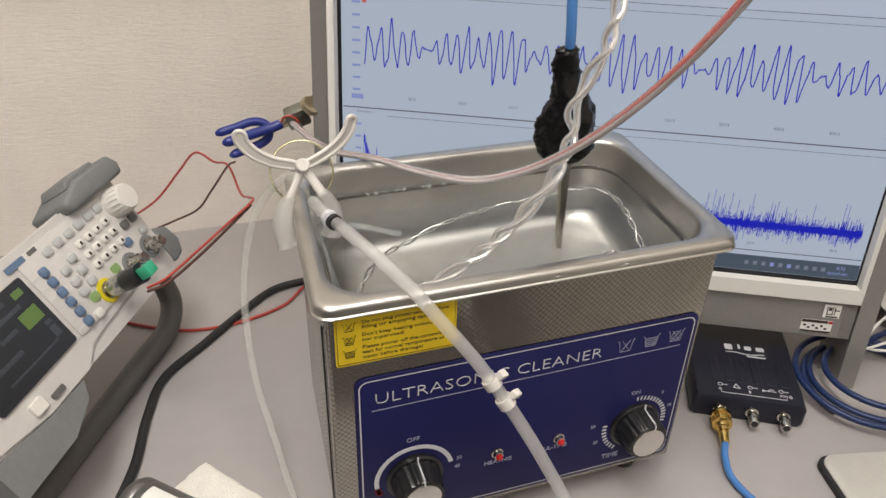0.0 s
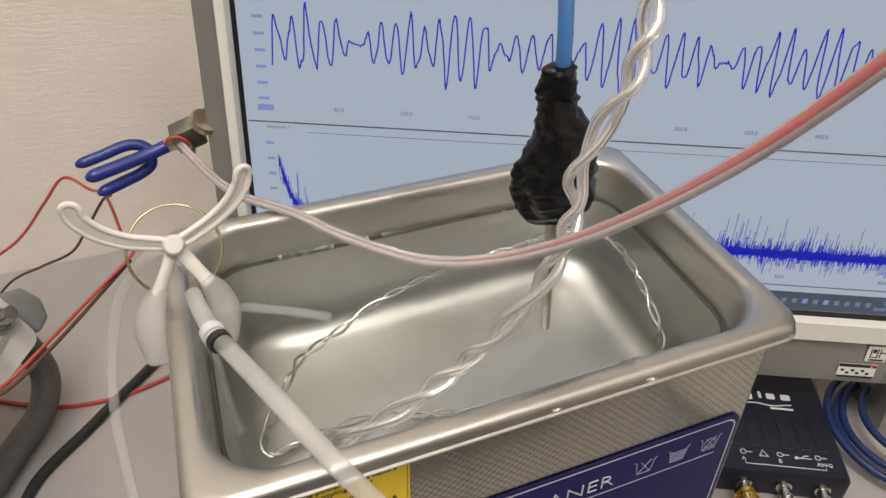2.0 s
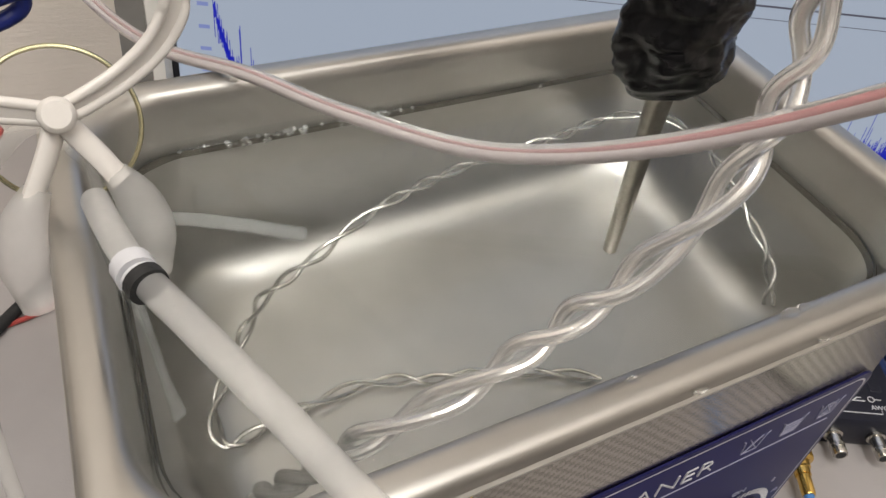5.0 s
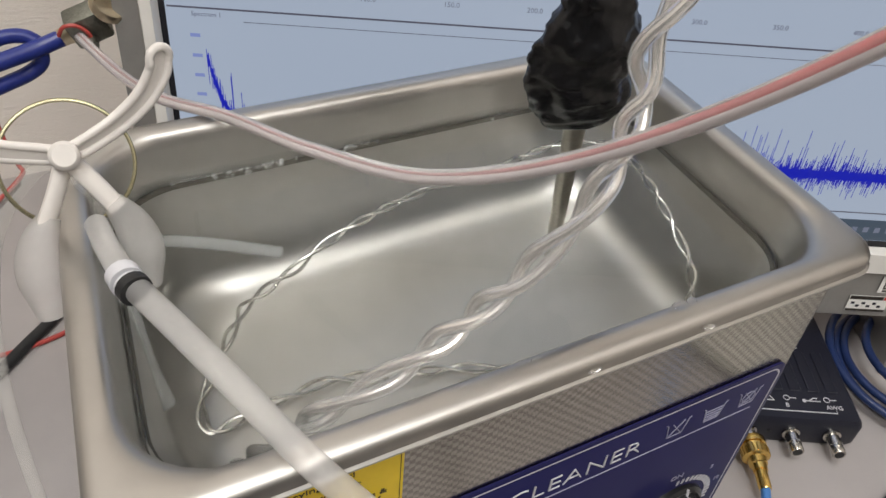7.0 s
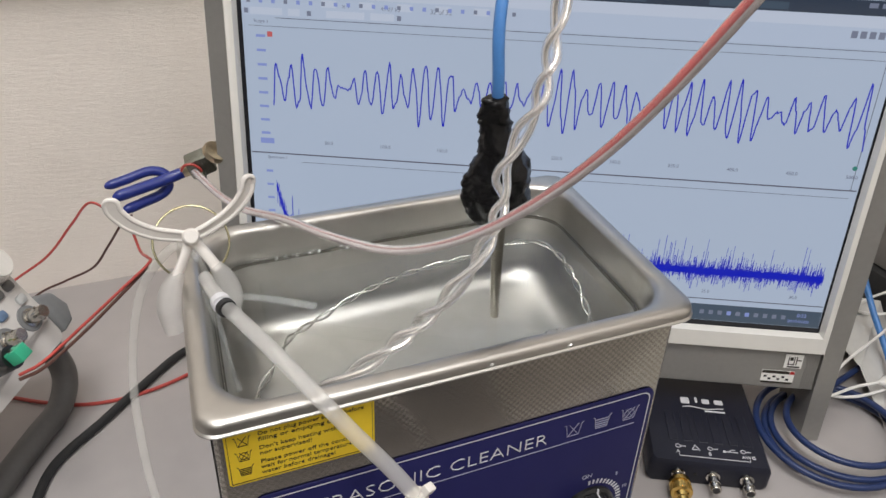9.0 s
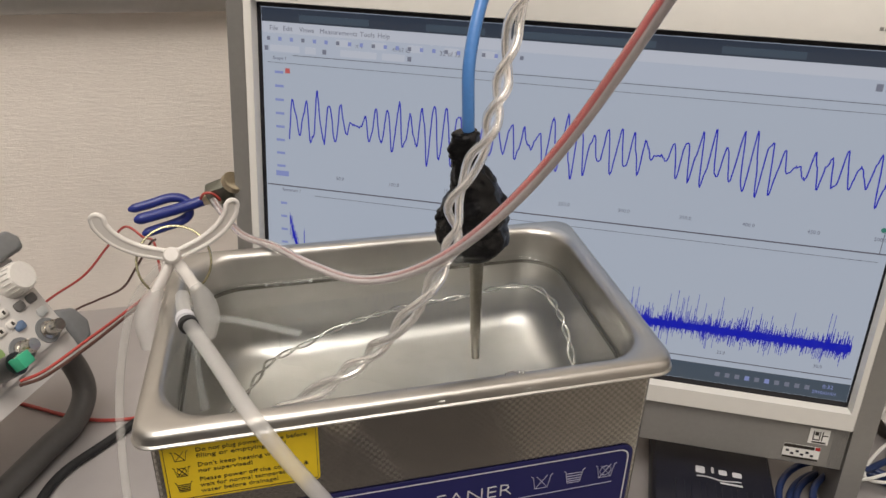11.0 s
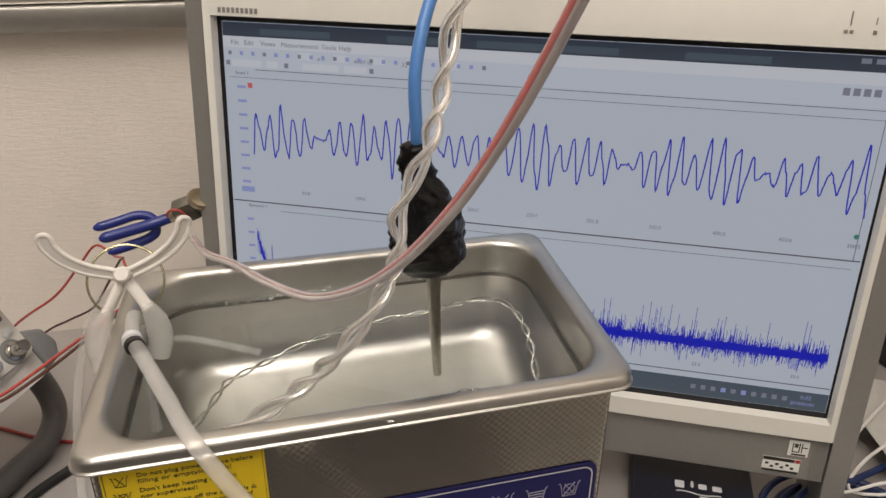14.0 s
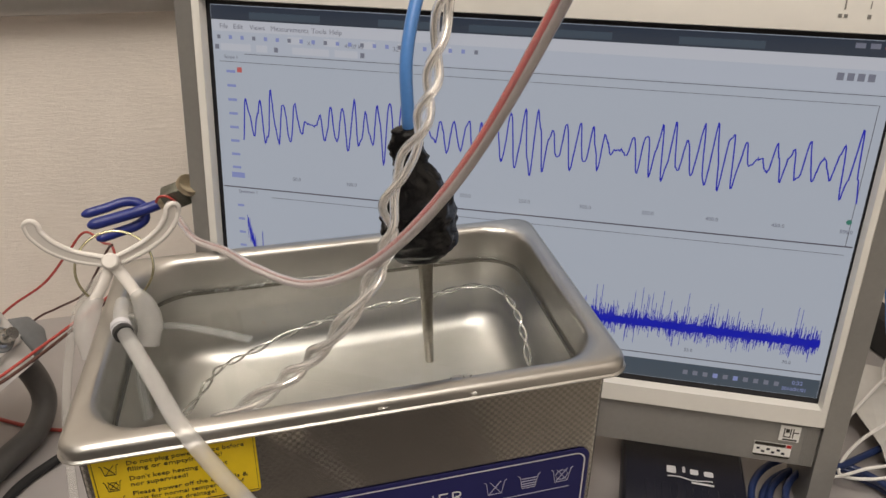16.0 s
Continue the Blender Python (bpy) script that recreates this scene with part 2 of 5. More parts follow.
LITG = glow("lit_green_key", (0.26, 0.38, 0.12), 0.8)


# ---- building helpers ----
BACK = {}


def thing(name, label, category, base=(0, 0, 0), m=None, group="", kind=""):
    """An Empty at a thing's base. Without m its parts are given in world coordinates."""
    ob = new(name)
    ob.empty_display_size = 0.02
    ob.matrix_world = m if m is not None else Matrix.Translation(base)
    BACK[ob] = Matrix() if m is not None else Matrix.Translation(-Vector(base))
    return tagged(ob, label, category, group, kind)


def part(name, bm, material, parent, label="", smooth=True):
    bm.transform(BACK[parent])
    bmesh.ops.recalc_face_normals(bm, faces=bm.faces)
    me = bpy.data.meshes.new(name)
    bm.to_mesh(me)
    bm.free()
    me.materials.append(material)
    if smooth:
        me.shade_smooth()
        me.set_sharp_from_angle(angle=radians(38))
    ob = new(name, me)
    ob.parent = parent
    BACK[ob] = BACK[parent]
    return tagged(ob, label)


def solid(name, bm, material, label, category, group="", kind=""):
    """A thing or piece of the setting that is one mesh."""
    bmesh.ops.recalc_face_normals(bm, faces=bm.faces)
    me = bpy.data.meshes.new(name)
    bm.to_mesh(me)
    bm.free()
    me.materials.append(material)
    me.shade_smooth()
    me.set_sharp_from_angle(angle=radians(38))
    ob = new(name, me)
    BACK[ob] = Matrix()
    return tagged(ob, label, category, group, kind)


def join(*bms):
    out = bmesh.new()
    for b in bms:
        me = bpy.data.meshes.new("tmp")
        b.to_mesh(me)
        b.free()
        out.from_mesh(me)
        bpy.data.meshes.remove(me)
    return out


def box(lo, hi, bevel=0.0, seg=2):
    bm = bmesh.new()
    bmesh.ops.create_cube(bm, size=1)
    for v in bm.verts:
        v.co = Vector([lo[i] + (v.co[i] + 0.5) * (hi[i] - lo[i]) for i in range(3)])
    if bevel:
        bmesh.ops.bevel(bm, geom=bm.edges[:], offset=bevel, segments=seg, affect="EDGES", profile=0.5)
    return bm


def loft(loops, cap_start=True, cap_end=True, closed=True):
    bm = bmesh.new()
    rows = [[bm.verts.new(p) for p in l] for l in loops]
    n = len(rows[0])
    for a, b in zip(rows, rows[1:]):
        for i in range(n if closed else n - 1):
            bm.faces.new((a[i], a[(i + 1) % n], b[(i + 1) % n], b[i]))
    if cap_start:
        bm.faces.new(rows[0])
    if cap_end:
        bm.faces.new(rows[-1])
    return bm


def frame_of(d):
    d = Vector(d).normalized()
    a = d.orthogonal().normalized()
    return a, d.cross(a)


def turned(p0, p1, profile, seg=24, cap=True):
    """A turned shape on the axis p0-p1. profile: (share along the axis, radius)."""
    p0, p1 = Vector(p0), Vector(p1)
    a, b = frame_of(p1 - p0)
    loops = []
    for s, r in profile:
        c = p0.lerp(p1, s)
        loops.append([c + (a * math.cos(k * math.tau / seg) + b * math.sin(k * math.tau / seg)) * r for k in range(seg)])
    return loft(loops, cap, cap)


def rod(p0, p1, r, seg=16):
    return turned(p0, p1, [(0, r * 0.9), (0.0, r), (1, r), (1, r * 0.9)], seg)


def spline(points, n=10):
    P = [Vector(p) for p in points]
    Q = [2 * P[0] - P[1], *P, 2 * P[-1] - P[-2]]
    out = []
    for i in range(1, len(Q) - 2):
        a, b, c, d = Q[i - 1:i + 3]
        for k in range(n):
            u = k / n
            out.append(0.5 * (2 * b + (c - a) * u + (2 * a - 5 * b + 4 * c - d) * u * u + (3 * b - a - 3 * c + d) * u ** 3))
    out.append(Q[-2])
    return out


def carried_frames(C):
    """Unturning frames along a line of points."""
    out, a = [], None
    for i, p in enumerate(C):
        d = (C[min(i + 1, len(C) - 1)] - C[max(i - 1, 0)]).normalized()
        a = d.orthogonal().normalized() if a is None else (a - d * a.dot(d)).normalized()
        out.append((p, a, d.cross(a)))
    return out


def tube(points, r, seg=10, n=10, flat=1.0, raw=False):
    C = [Vector(p) for p in points] if raw else spline(points, n)
    rr = r if callable(r) else (lambda s: r)
    loops = []
    for i, (p, a, b) in enumerate(carried_frames(C)):
        q = rr(i / (len(C) - 1))
        loops.append([p + (a * math.cos(k * math.tau / seg) + b * math.sin(k * math.tau / seg) * flat) * q for k in range(seg)])
    return loft(loops)


def helix(points, radius, pitch, phase, n=24):
    C = spline(points, n)
    out, s = [], 0.0
    for i, (p, a, b) in enumerate(carried_frames(C)):
        if i:
            s += (C[i] - C[i - 1]).length
        w = phase + s / pitch * math.tau + 0.5 * math.sin(s * 90)
        q = radius * (1 + 0.25 * math.sin(s * 140 + phase))
        out.append(p + a * math.cos(w) * q + b * math.sin(w) * q)
    return out


def rounded(x0, y0, x1, y1, r, seg=6):
    """A rounded rectangle, anticlockwise, as (x, y)."""
    out = []
    for cx, cy, a0 in ((x1 - r, y1 - r, 0), (x0 + r, y1 - r, 90), (x0 + r, y0 + r, 180), (x1 - r, y0 + r, 270)):
        for k in range(seg + 1):
            a = radians(a0 + 90 * k / seg)
            out.append((cx + r * math.cos(a), cy + r * math.sin(a)))
    return out


def slab(outline, z0, z1, axes=lambda x, y, z: (x, y, z), edge=0.0):
    """A plate with the given outline, its rims eased by edge."""
    cx, cy = sum(p[0] for p in outline) / len(outline), sum(p[1] for p in outline) / len(outline)
    w = max(p[0] for p in outline) - min(p[0] for p in outline)
    h = max(p[1] for p in outline) - min(p[1] for p in outline)

    def lay(z, e):
        return [Vector(axes(cx + (x - cx) * (1 - 2 * e / w), cy + (y - cy) * (1 - 2 * e / h), z)) for x, y in outline]
    loops = [lay(z0, 0), lay(z1 - edge, 0), lay(z1, edge)] if edge else [lay(z0, 0), lay(z1, 0)]
    return loft(loops)


def lettering(text, size, axes, x=0.0, y=0.0, depth=0.0002, align="LEFT", width=None, slant=0.0, thin=0.0):
    """Raised letters of the built-in font, as a bmesh."""
    cu = bpy.data.curves.new("text", "FONT")
    cu.body, cu.size, cu.extrude, cu.align_x, cu.shear, cu.resolution_u = text, size, depth / 2, align, slant, 2
    cu.offset = -thin
    ob = bpy.data.objects.new("text", cu)
    scene.collection.objects.link(ob)
    dg = bpy.context.evaluated_depsgraph_get()
    dg.update()
    me = bpy.data.meshes.new_from_object(ob.evaluated_get(dg))
    bpy.data.objects.remove(ob)
    bm = bmesh.new()
    bm.from_mesh(me)
    bpy.data.meshes.remove(me)
    k = 1.0
    if width and bm.verts:
        xs = [v.co.x for v in bm.verts]
        k = width / (max(xs) - min(xs))
    for v in bm.verts:
        v.co = Vector(axes(x + v.co.x * k, y + v.co.y, v.co.z + depth / 2))
    return bm


def strip(points, width, axes, z0, z1):
    """A drawn line: a thin ribbon along 2D points."""
    bm = bmesh.new()
    left, right = [], []
    for i, p in enumerate(points):
        a, b = Vector(points[max(i - 1, 0)]), Vector(points[min(i + 1, len(points) - 1)])
        d = (b - a).normalized()
        n = Vector((-d.y, d.x)) * width / 2
        left.append(Vector(p) + n)
        right.append(Vector(p) - n)
    rows = [[bm.verts.new(axes(q.x, q.y, z)) for q in side] for side, z in ((left, z1), (right, z1), (right, z0), (left, z0))]
    for i in range(len(points) - 1):
        for a, b in zip(rows, rows[1:] + rows[:1]):
            bm.faces.new((a[i], a[i + 1], b[i + 1], b[i]))
    return bm


# ---- the room ----
solid("desk", box((-1.1, -0.135, -0.03), (0.70, 0.47, 0.0), 0.002), DESK, "grey-beige laminate desk top against the walls", "desk", kind="structure")
solid("wall_north", box((-1.6, 0.47, -0.75), (0.86, 0.55, 1.8)), WALL, "off-white wall with finely woven wallpaper", "wall", kind="structure")
solid("wall_east", box((0.70, -2.6, -0.75), (0.78, 0.468, 1.8)), WALL, "off-white wall with finely woven wallpaper", "wall", kind="structure")
solid("wall_south", box((-1.6, -2.7, -0.75), (0.78, -2.602, 1.8)), DIMPAINT, "plain painted wall behind the viewer", "wall", kind="structure")
solid("wall_west", box((-1.7, -2.7, -0.75), (-1.602, 0.55, 1.8)), DIMPAINT, "plain painted wall at the far side", "wall", kind="structure")
solid("floor", box((-1.6, -2.6, -0.80), (0.78, 0.55, -0.752)), CARPET, "dark grey office floor covering", "floor", kind="structure")
solid("ceiling", box((-1.7, -2.7, 1.802), (0.86, 0.55, 1.86)), PAINT, "white office ceiling with lamp panels", "ceiling", kind="structure")
solid("trim", join(box((-1.6, 0.448, 0.3045), (0.695, 0.469, 0.326), 0.003), box((-1.6, 0.455, 0.3265), (0.695, 0.469, 0.362), 0.003)), ALU, "brushed aluminium rail along the wall", "rail", kind="structure")
solid("baseboard", box((0.672, -0.5, 0.001), (0.699, 0.45, 0.038), 0.003), RUBBER, "dark strip where desk and wall meet", "trim", kind="structure")
solid("wall_post", box((0.680, -0.05, 0.039), (0.699, 0.187, 1.6), 0.003), SILVER, "grey metal post on the wall", "post", kind="structure")
for cx, cy, hx, hy in ((-0.25, -0.50, 0.15, 0.62), (0.35, -1.00, 0.15, 0.62), (-0.35, -1.85, 0.15, 0.62)):
    th = thing("ceiling_light", "white fluorescent ceiling light with a lit diffuser", "ceiling light", base=(cx, cy, 1.80), group="ceiling lights")
    part("housing", box((cx - hx - 0.02, cy - hy - 0.03, 1.755), (cx + hx + 0.02, cy + hy + 0.03, 1.80), 0.004), PAINT, th)
    part("diffuser", box((cx - hx, cy - hy, 1.745), (cx + hx, cy + hy, 1.7545), 0.002), TUBELAMP, th, "glowing frosted diffuser")


# ---- ultrasonic cleaner ----
SHEAR = 0.06
OX0, OX1, OY0, OY1 = 0.0059, 0.2704, -0.0064, 0.1655


def ring(inset, z, r, seg=8):
    return [Vector((x + SHEAR * y, y, z)) for x, y in rounded(OX0 + inset, OY0 + inset, OX1 - inset, OY1 - inset, r, seg)]


FRONT = lambda x, y, z: (x, -z, y)  # the front face: x along, y up, z out

cleaner = thing("ultrasonic_cleaner", "stainless steel bench-top ultrasonic cleaner filled with water, navy control panel", "ultrasonic cleaner", base=(0.14, 0.075, 0))
body_outline = [(x + SHEAR * y, y) for x, y in rounded(0.0125, 0.0, 0.2600, 0.1555, 0.003, 3)]
part("body", loft([[Vector((x, y, z)) for x, y in body_outline] for z in (0.0235, 0.2043)], True, False), STEEL, cleaner, "stainless body embossed with small squares")
part("rim", loft([ring(0.0075, 0.2042, 0.006), ring(0.0004, 0.2038, 0.010), ring(-0.0004, 0.2042, 0.011), ring(-0.0005, 0.2050, 0.011), ring(0.0003, 0.2058, 0.011), ring(0.0004, 0.2088, 0.011), ring(0.0010, 0.2104, 0.0115), ring(0.0024, 0.2115, 0.0125), ring(0.0045, 0.2119, 0.015), ring(0.0072, 0.2119, 0.022), ring(0.0091, 0.2114, 0.025), ring(0.0104, 0.2102, 0.027), ring(0.0112, 0.2082, 0.028), ring(0.0116, 0.2055, 0.028)], False, False), TANK, cleaner, "rolled stainless rim")
tank_prof = [(0.0116, 0.2055, 0.028), (0.0127, 0.197, 0.028), (0.0142, 0.186, 0.028), (0.0168, 0.160, 0.028), (0.0186, 0.138, 0.028)]
for k in range(1, 9):
    a = radians(90 * k / 8)
    tank_prof.append((0.0188 + 0.0235 * (1 - math.cos(a)), 0.134 - 0.022 * math.sin(a), 0.028 - 0.004 * k / 8))
part("tank", loft([ring(*p) for p in tank_prof], False, True), TANK, cleaner, "pressed stainless tank with rounded corners")
# the meniscus's shadow, added as a thin dark strip on the tank wall
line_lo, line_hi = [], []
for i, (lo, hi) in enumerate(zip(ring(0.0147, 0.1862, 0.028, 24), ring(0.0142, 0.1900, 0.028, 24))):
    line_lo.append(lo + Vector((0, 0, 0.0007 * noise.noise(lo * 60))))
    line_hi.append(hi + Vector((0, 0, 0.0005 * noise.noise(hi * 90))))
part("waterline", loft([line_lo, line_hi], False, False), MENISCUS, cleaner, "dark band painted for the meniscus shade along the water's edge")
part("side_seam", box((0.0121, 0.0150, 0.040), (0.0131, 0.0166, 0.185), 0.0), RUBBER, cleaner, "dark folded seam")
for fx in (0.035, 0.236):
    for fy in (0.022, 0.128):
        part("foot", turned((fx + SHEAR * fy, fy, 0), (fx + SHEAR * fy, fy, 0.0234), [(0, 0.008), (0.05, 0.009), (0.8, 0.0105), (1, 0.0105)], 16), RUBBER, cleaner, "black rubber foot")
panel = part("control_panel", slab(rounded(0.0260, 0.0270, 0.2560, 0.1552, 0.006, 5), 0.0003, 0.0011, FRONT, 0.0002), NAVY, cleaner, "glossy navy blue control panel film")
outer, inner = rounded(0.0284, 0.0293, 0.2537, 0.1529, 0.0058, 5), rounded(0.0292, 0.0301, 0.2529, 0.1521, 0.0052, 5)
frame_bm = bmesh.new()
vo, vi = [frame_bm.verts.new(FRONT(x, y, 0.00125)) for x, y in outer], [frame_bm.verts.new(FRONT(x, y, 0.00125)) for x, y in inner]
for i in range(len(vo)):
    frame_bm.faces.new((vo[i], vo[(i + 1) % len(vo)], vi[(i + 1) % len(vi)], vi[i]))
part("border_line", frame_bm, PRINT, panel, smooth=False)
part("title", lettering("ULTRASONIC CLEANER", 0.0118, FRONT, 0.0372, 0.1342, 0.0015, width=0.1482, thin=0.00028), PRINT, panel, "white lettering reading ultrasonic cleaner")
part("rule", slab([(0.036, 0.1290), (0.2455, 0.1303), (0.2455, 0.1307), (0.036, 0.1294)], 0.001, 0.0014, FRONT), FAINT, panel)


def tub_icon(cx, cy, crossed, wavy, s, z, ax=FRONT):
    """A small tub sign as thin raised lines."""
    rim_l, rim_r = (cx - 0.0062 * s, cy + 0.0045 * s), (cx + 0.0062 * s, cy + 0.0045 * s)
    out = [strip([rim_l, (cx - 0.0050 * s, cy + 0.0036 * s), (cx - 0.0036 * s, cy - 0.0046 * s), (cx + 0.0036 * s, cy - 0.0046 * s), (cx + 0.0050 * s, cy + 0.0036 * s), rim_r], 0.00038 * s, ax, z, z + 0.0003)]
    if crossed:
        out += [strip([(cx - 0.003 * s, cy + 0.004 * s), (cx + 0.003 * s, cy - 0.004 * s)], 0.00038 * s, ax, z, z + 0.0003), strip([(cx + 0.003 * s, cy + 0.004 * s), (cx - 0.003 * s, cy - 0.004 * s)], 0.00038 * s, ax, z, z + 0.00032)]
    if wavy:
        for q in (0.0020, 0.0002, -0.0016, -0.0032):
            out.append(strip([(cx - 0.0042 * s, cy + q * s), (cx + 0.0042 * s, cy + q * s)], 0.00038 * s, ax, z, z + 0.00034))
    if crossed and wavy is None:
        out.append(strip([(cx + 0.0034 * s * math.cos(a / 8 * math.tau), cy + 0.0034 * s * math.sin(a / 8 * math.tau)) for a in range(9)], 0.00038 * s, ax, z, z + 0.0003))
    return join(*out)


for cx, crossed, wavy in ((0.2035, True, False), (0.2222, False, True), (0.2408, True, None)):
    part("tub_sign", tub_icon(cx, 0.1395, crossed, wavy, 1.0, 0.0011), FAINT, panel)


def arc_scale(cx, cy, a0, a1, r0, r1, ticks, material, name, parent):
    """A printed scale round a knob: one band, or short ticks."""
    bms = []
    if ticks:
        for k in range(ticks):
            a = radians(a0 + (a1 - a0) * k / (ticks - 1))
            d = Vector((math.cos(a), math.sin(a)))
            c = Vector((cx, cy))
            bms.append(strip([c + d * r0, c + d * r1], 0.0012, FRONT, 0.0011, 0.0014))
    else:
        bms.append(strip([(cx + (r0 + r1) / 2 * math.cos(radians(a0 + (a1 - a0) * k / 24)), cy + (r0 + r1) / 2 * math.sin(radians(a0 + (a1 - a0) * k / 24))) for k in range(25)], r1 - r0, FRONT, 0.0011, 0.0014))
    part(name, join(*bms), material, parent)


def control_knob(cx, cy, angle):
    """A fluted black knob with a spun cap and a white pointer, standing out from the panel."""
    kn = part("knob", turned((cx, -0.001, cy), (cx, -0.0045, cy), [(0, 0.0190), (0.6, 0.0190), (1, 0.0175)], 40), BLACK, cleaner, "black fluted knob with a silver cap")
    loops = []
    for d, r in ((0.0045, 0.0160), (0.006, 0.0158), (0.019, 0.0145), (0.0205, 0.0138), (0.0208, 0.0125)):
        loops.append([Vector((cx + r * (1 + (0.035 if k % 4 < 2 else -0.02)) * math.cos(k * math.tau / 72), -d, cy + r * (1 + (0.035 if k % 4 < 2 else -0.02)) * math.sin(k * math.tau / 72))) for k in range(72)])
    part("grip", loft(loops), BLACK, kn)
    part("cap", turned((cx, -0.0206, cy), (cx, -0.0214, cy), [(0, 0.0118), (0.8, 0.0118), (1, 0.0112)], 40), SPUN, kn, "spun aluminium cap")
    a = radians(angle)
    d = Vector((math.cos(a), 0, math.sin(a)))
    c = Vector((cx, 0, cy))
    part("pointer", join(rod(c + d * 0.0158 + Vector((0, -0.006, 0)), c + d * 0.0150 + Vector((0, -0.0195, 0)), 0.0006, 8), rod(c + d * 0.0190 + Vector((0, -0.0040, 0)), c + d * 0.0160 + Vector((0, -0.0052, 0)), 0.0006, 8), rod(c + d * 0.0148 + Vector((0, -0.0203, 0)), c + d * 0.0118 + Vector((0, -0.0211, 0)), 0.0005, 8)), PRINT, kn, "white pointer line")


arc_scale(0.0625, 0.066, 12, 205, 0.0235, 0.0265, 0, PRINT, "dial_band", panel)
arc_scale(0.0625, 0.066, 190, 206, 0.0232, 0.0268, 0, REDINK, "dial_red_end", panel)
arc_scale(0.2225, 0.0655, -8, 92, 0.0215, 0.0250, 15, PRINT, "dial_ticks", panel)
arc_scale(0.2225, 0.0655, 172, 235, 0.0215, 0.0250, 9, PRINT, "dial_ticks", panel)
control_knob(0.0625, 0.066, 86)
control_knob(0.2225, 0.0655, 76)
for word, x, y, s in (("OFF", 0.0570, 0.0968, 0.0050), ("30", 0.0905, 0.0715, 0.0040), ("40", 0.0895, 0.0640, 0.0040), ("HEATNG", 0.1105, 0.0590, 0.0050), ("UL-TIME", 0.1535, 0.0595, 0.0048), ("ON", 0.2155, 0.0935, 0.0046), ("5", 0.2400, 0.0885, 0.0038), ("10", 0.2470, 0.0745, 0.0038), ("20", 0.1880, 0.0700, 0.0038), ("25", 0.1920, 0.0540, 0.0038), ("TIME", 0.2010, 0.0365, 0.0062)):
    part("printed_word", lettering(word, s, FRONT, x, y, 0.0014), FAINT, panel, "pale printed word")
for lx in (0.1192, 0.1640):
    led = part("indicator", turned((lx, -0.001, 0.0688), (lx, -0.0052, 0.0688), [(0, 0.0042), (0.25, 0.0042), (0.3, 0.0034), (0.95, 0.0032), (1, 0.0027)], 20), CHROME, cleaner, "small chrome indicator lamp")
    part("lens", turned((lx, -0.0050, 0.0688), (lx, -0.0075, 0.0688), [(0, 0.0026), (0.6, 0.0023), (1, 0.0010)], 16), LEDRED, led, "red lens")
sticker = part("warning_sticker", slab(rounded(0.0168, 0.1668, 0.0868, 0.2030, 0.002, 4), 0.0003, 0.0007, FRONT), YELLOW, cleaner, "yellow warning sticker with black print")
part("sticker_border", strip([(0.0180, 0.1680), (0.0180, 0.2026), (0.0858, 0.2026), (0.0858, 0.1680), (0.0180, 0.1680)], 0.0004, FRONT, 0.0007, 0.0009), INK, sticker)
for line, y in (("Do not plug power source before", 0.1950), ("filling or emptying tank!", 0.1915), ("Don't keep heating without", 0.1862), ("nor supervised!", 0.1827), ("Please power off the controls &", 0.1774), ("wait for normal temperature of", 0.1739), ("water before drainage!", 0.1704)):
    part("printed_line", lettering(line, 0.0033, FRONT, 0.0318, y, 0.0009, width=0.00160 * len(line)), INK, sticker)
for k, (crossed, wavy) in enumerate(((True, False), (True, None), (False, True))):
    part("tub_sign", tub_icon(0.0248, 0.1938 - 0.0092 * k, crossed, wavy, 0.62, 0.0007), INK, sticker)
ob = solid("water", loft([ring(0.0215, 0.1905, 0.030), ring(0.0185, 0.1907, 0.030), ring(0.0167, 0.1913, 0.029), ring(0.0157, 0.1922, 0.028), ring(0.0150, 0.1935, 0.028), ring(0.0100, 0.1940, 0.024), ring(0.0100, 0.1108, 0.02)]), WATER, "clear still water filling the steel tank", "water")
ob.visible_shadow = False

rng = random.Random(5)
drops = [(0.1443, -0.0060, 0.2085, 0.0022), (0.1880, -0.0062, 0.2085, 0.0021), (0.182, 0.0018, 0.2121, 0.0026), (0.187, 0.0022, 0.2121, 0.0018), (0.128, 0.001, 0.2121, 0.0012)]
for x, y, z, r in drops:
    bm = bmesh.new()
    bmesh.ops.create_uvsphere(bm, u_segments=16, v_segments=10, radius=r)
    for v in bm.verts:
        v.co = Vector((x + v.co.x * 1.3, y + v.co.y * 0.7, z + v.co.z * 0.45))
    solid("water_drop", bm, DROP, "clear water drop clinging to the steel rim", "water drop", group="drops on the rim").visible_shadow = False
bm = bmesh.new()
for cx, cnt, wide in ((0.0745, 12, 0.0045), (0.0850, 8, 0.003), (0.0950, 20, 0.0045), (0.1155, 22, 0.0042), (0.1300, 12, 0.003), (0.100, 14, 0.045), (0.205, 7, 0.012)):
    for _ in range(cnt):
        r = rng.uniform(0.0004, 0.0009)
        bmesh.ops.create_icosphere(bm, subdivisions=2, radius=r, matrix=Matrix.Translation((cx + rng.uniform(-wide, wide), 0.1505 - abs(rng.gauss(0, 0.0016)), 0.1912 + r * 0.3)))
solid("bubbles", bm, FOAM, "small foam bubbles floating along the tank wall", "bubbles", kind="stuff").visible_shadow = False


# ---- computer monitor ----
SC = lambda x, y, z: (x, -z, y)  # x along the screen, y up it, z out of it
monitor = thing("monitor", "ivory and silver desktop monitor showing signal traces, standing on two legs", "monitor", m=pose(0.1318, 0.2417, 0.2221, -6.2, 0, -27.12))
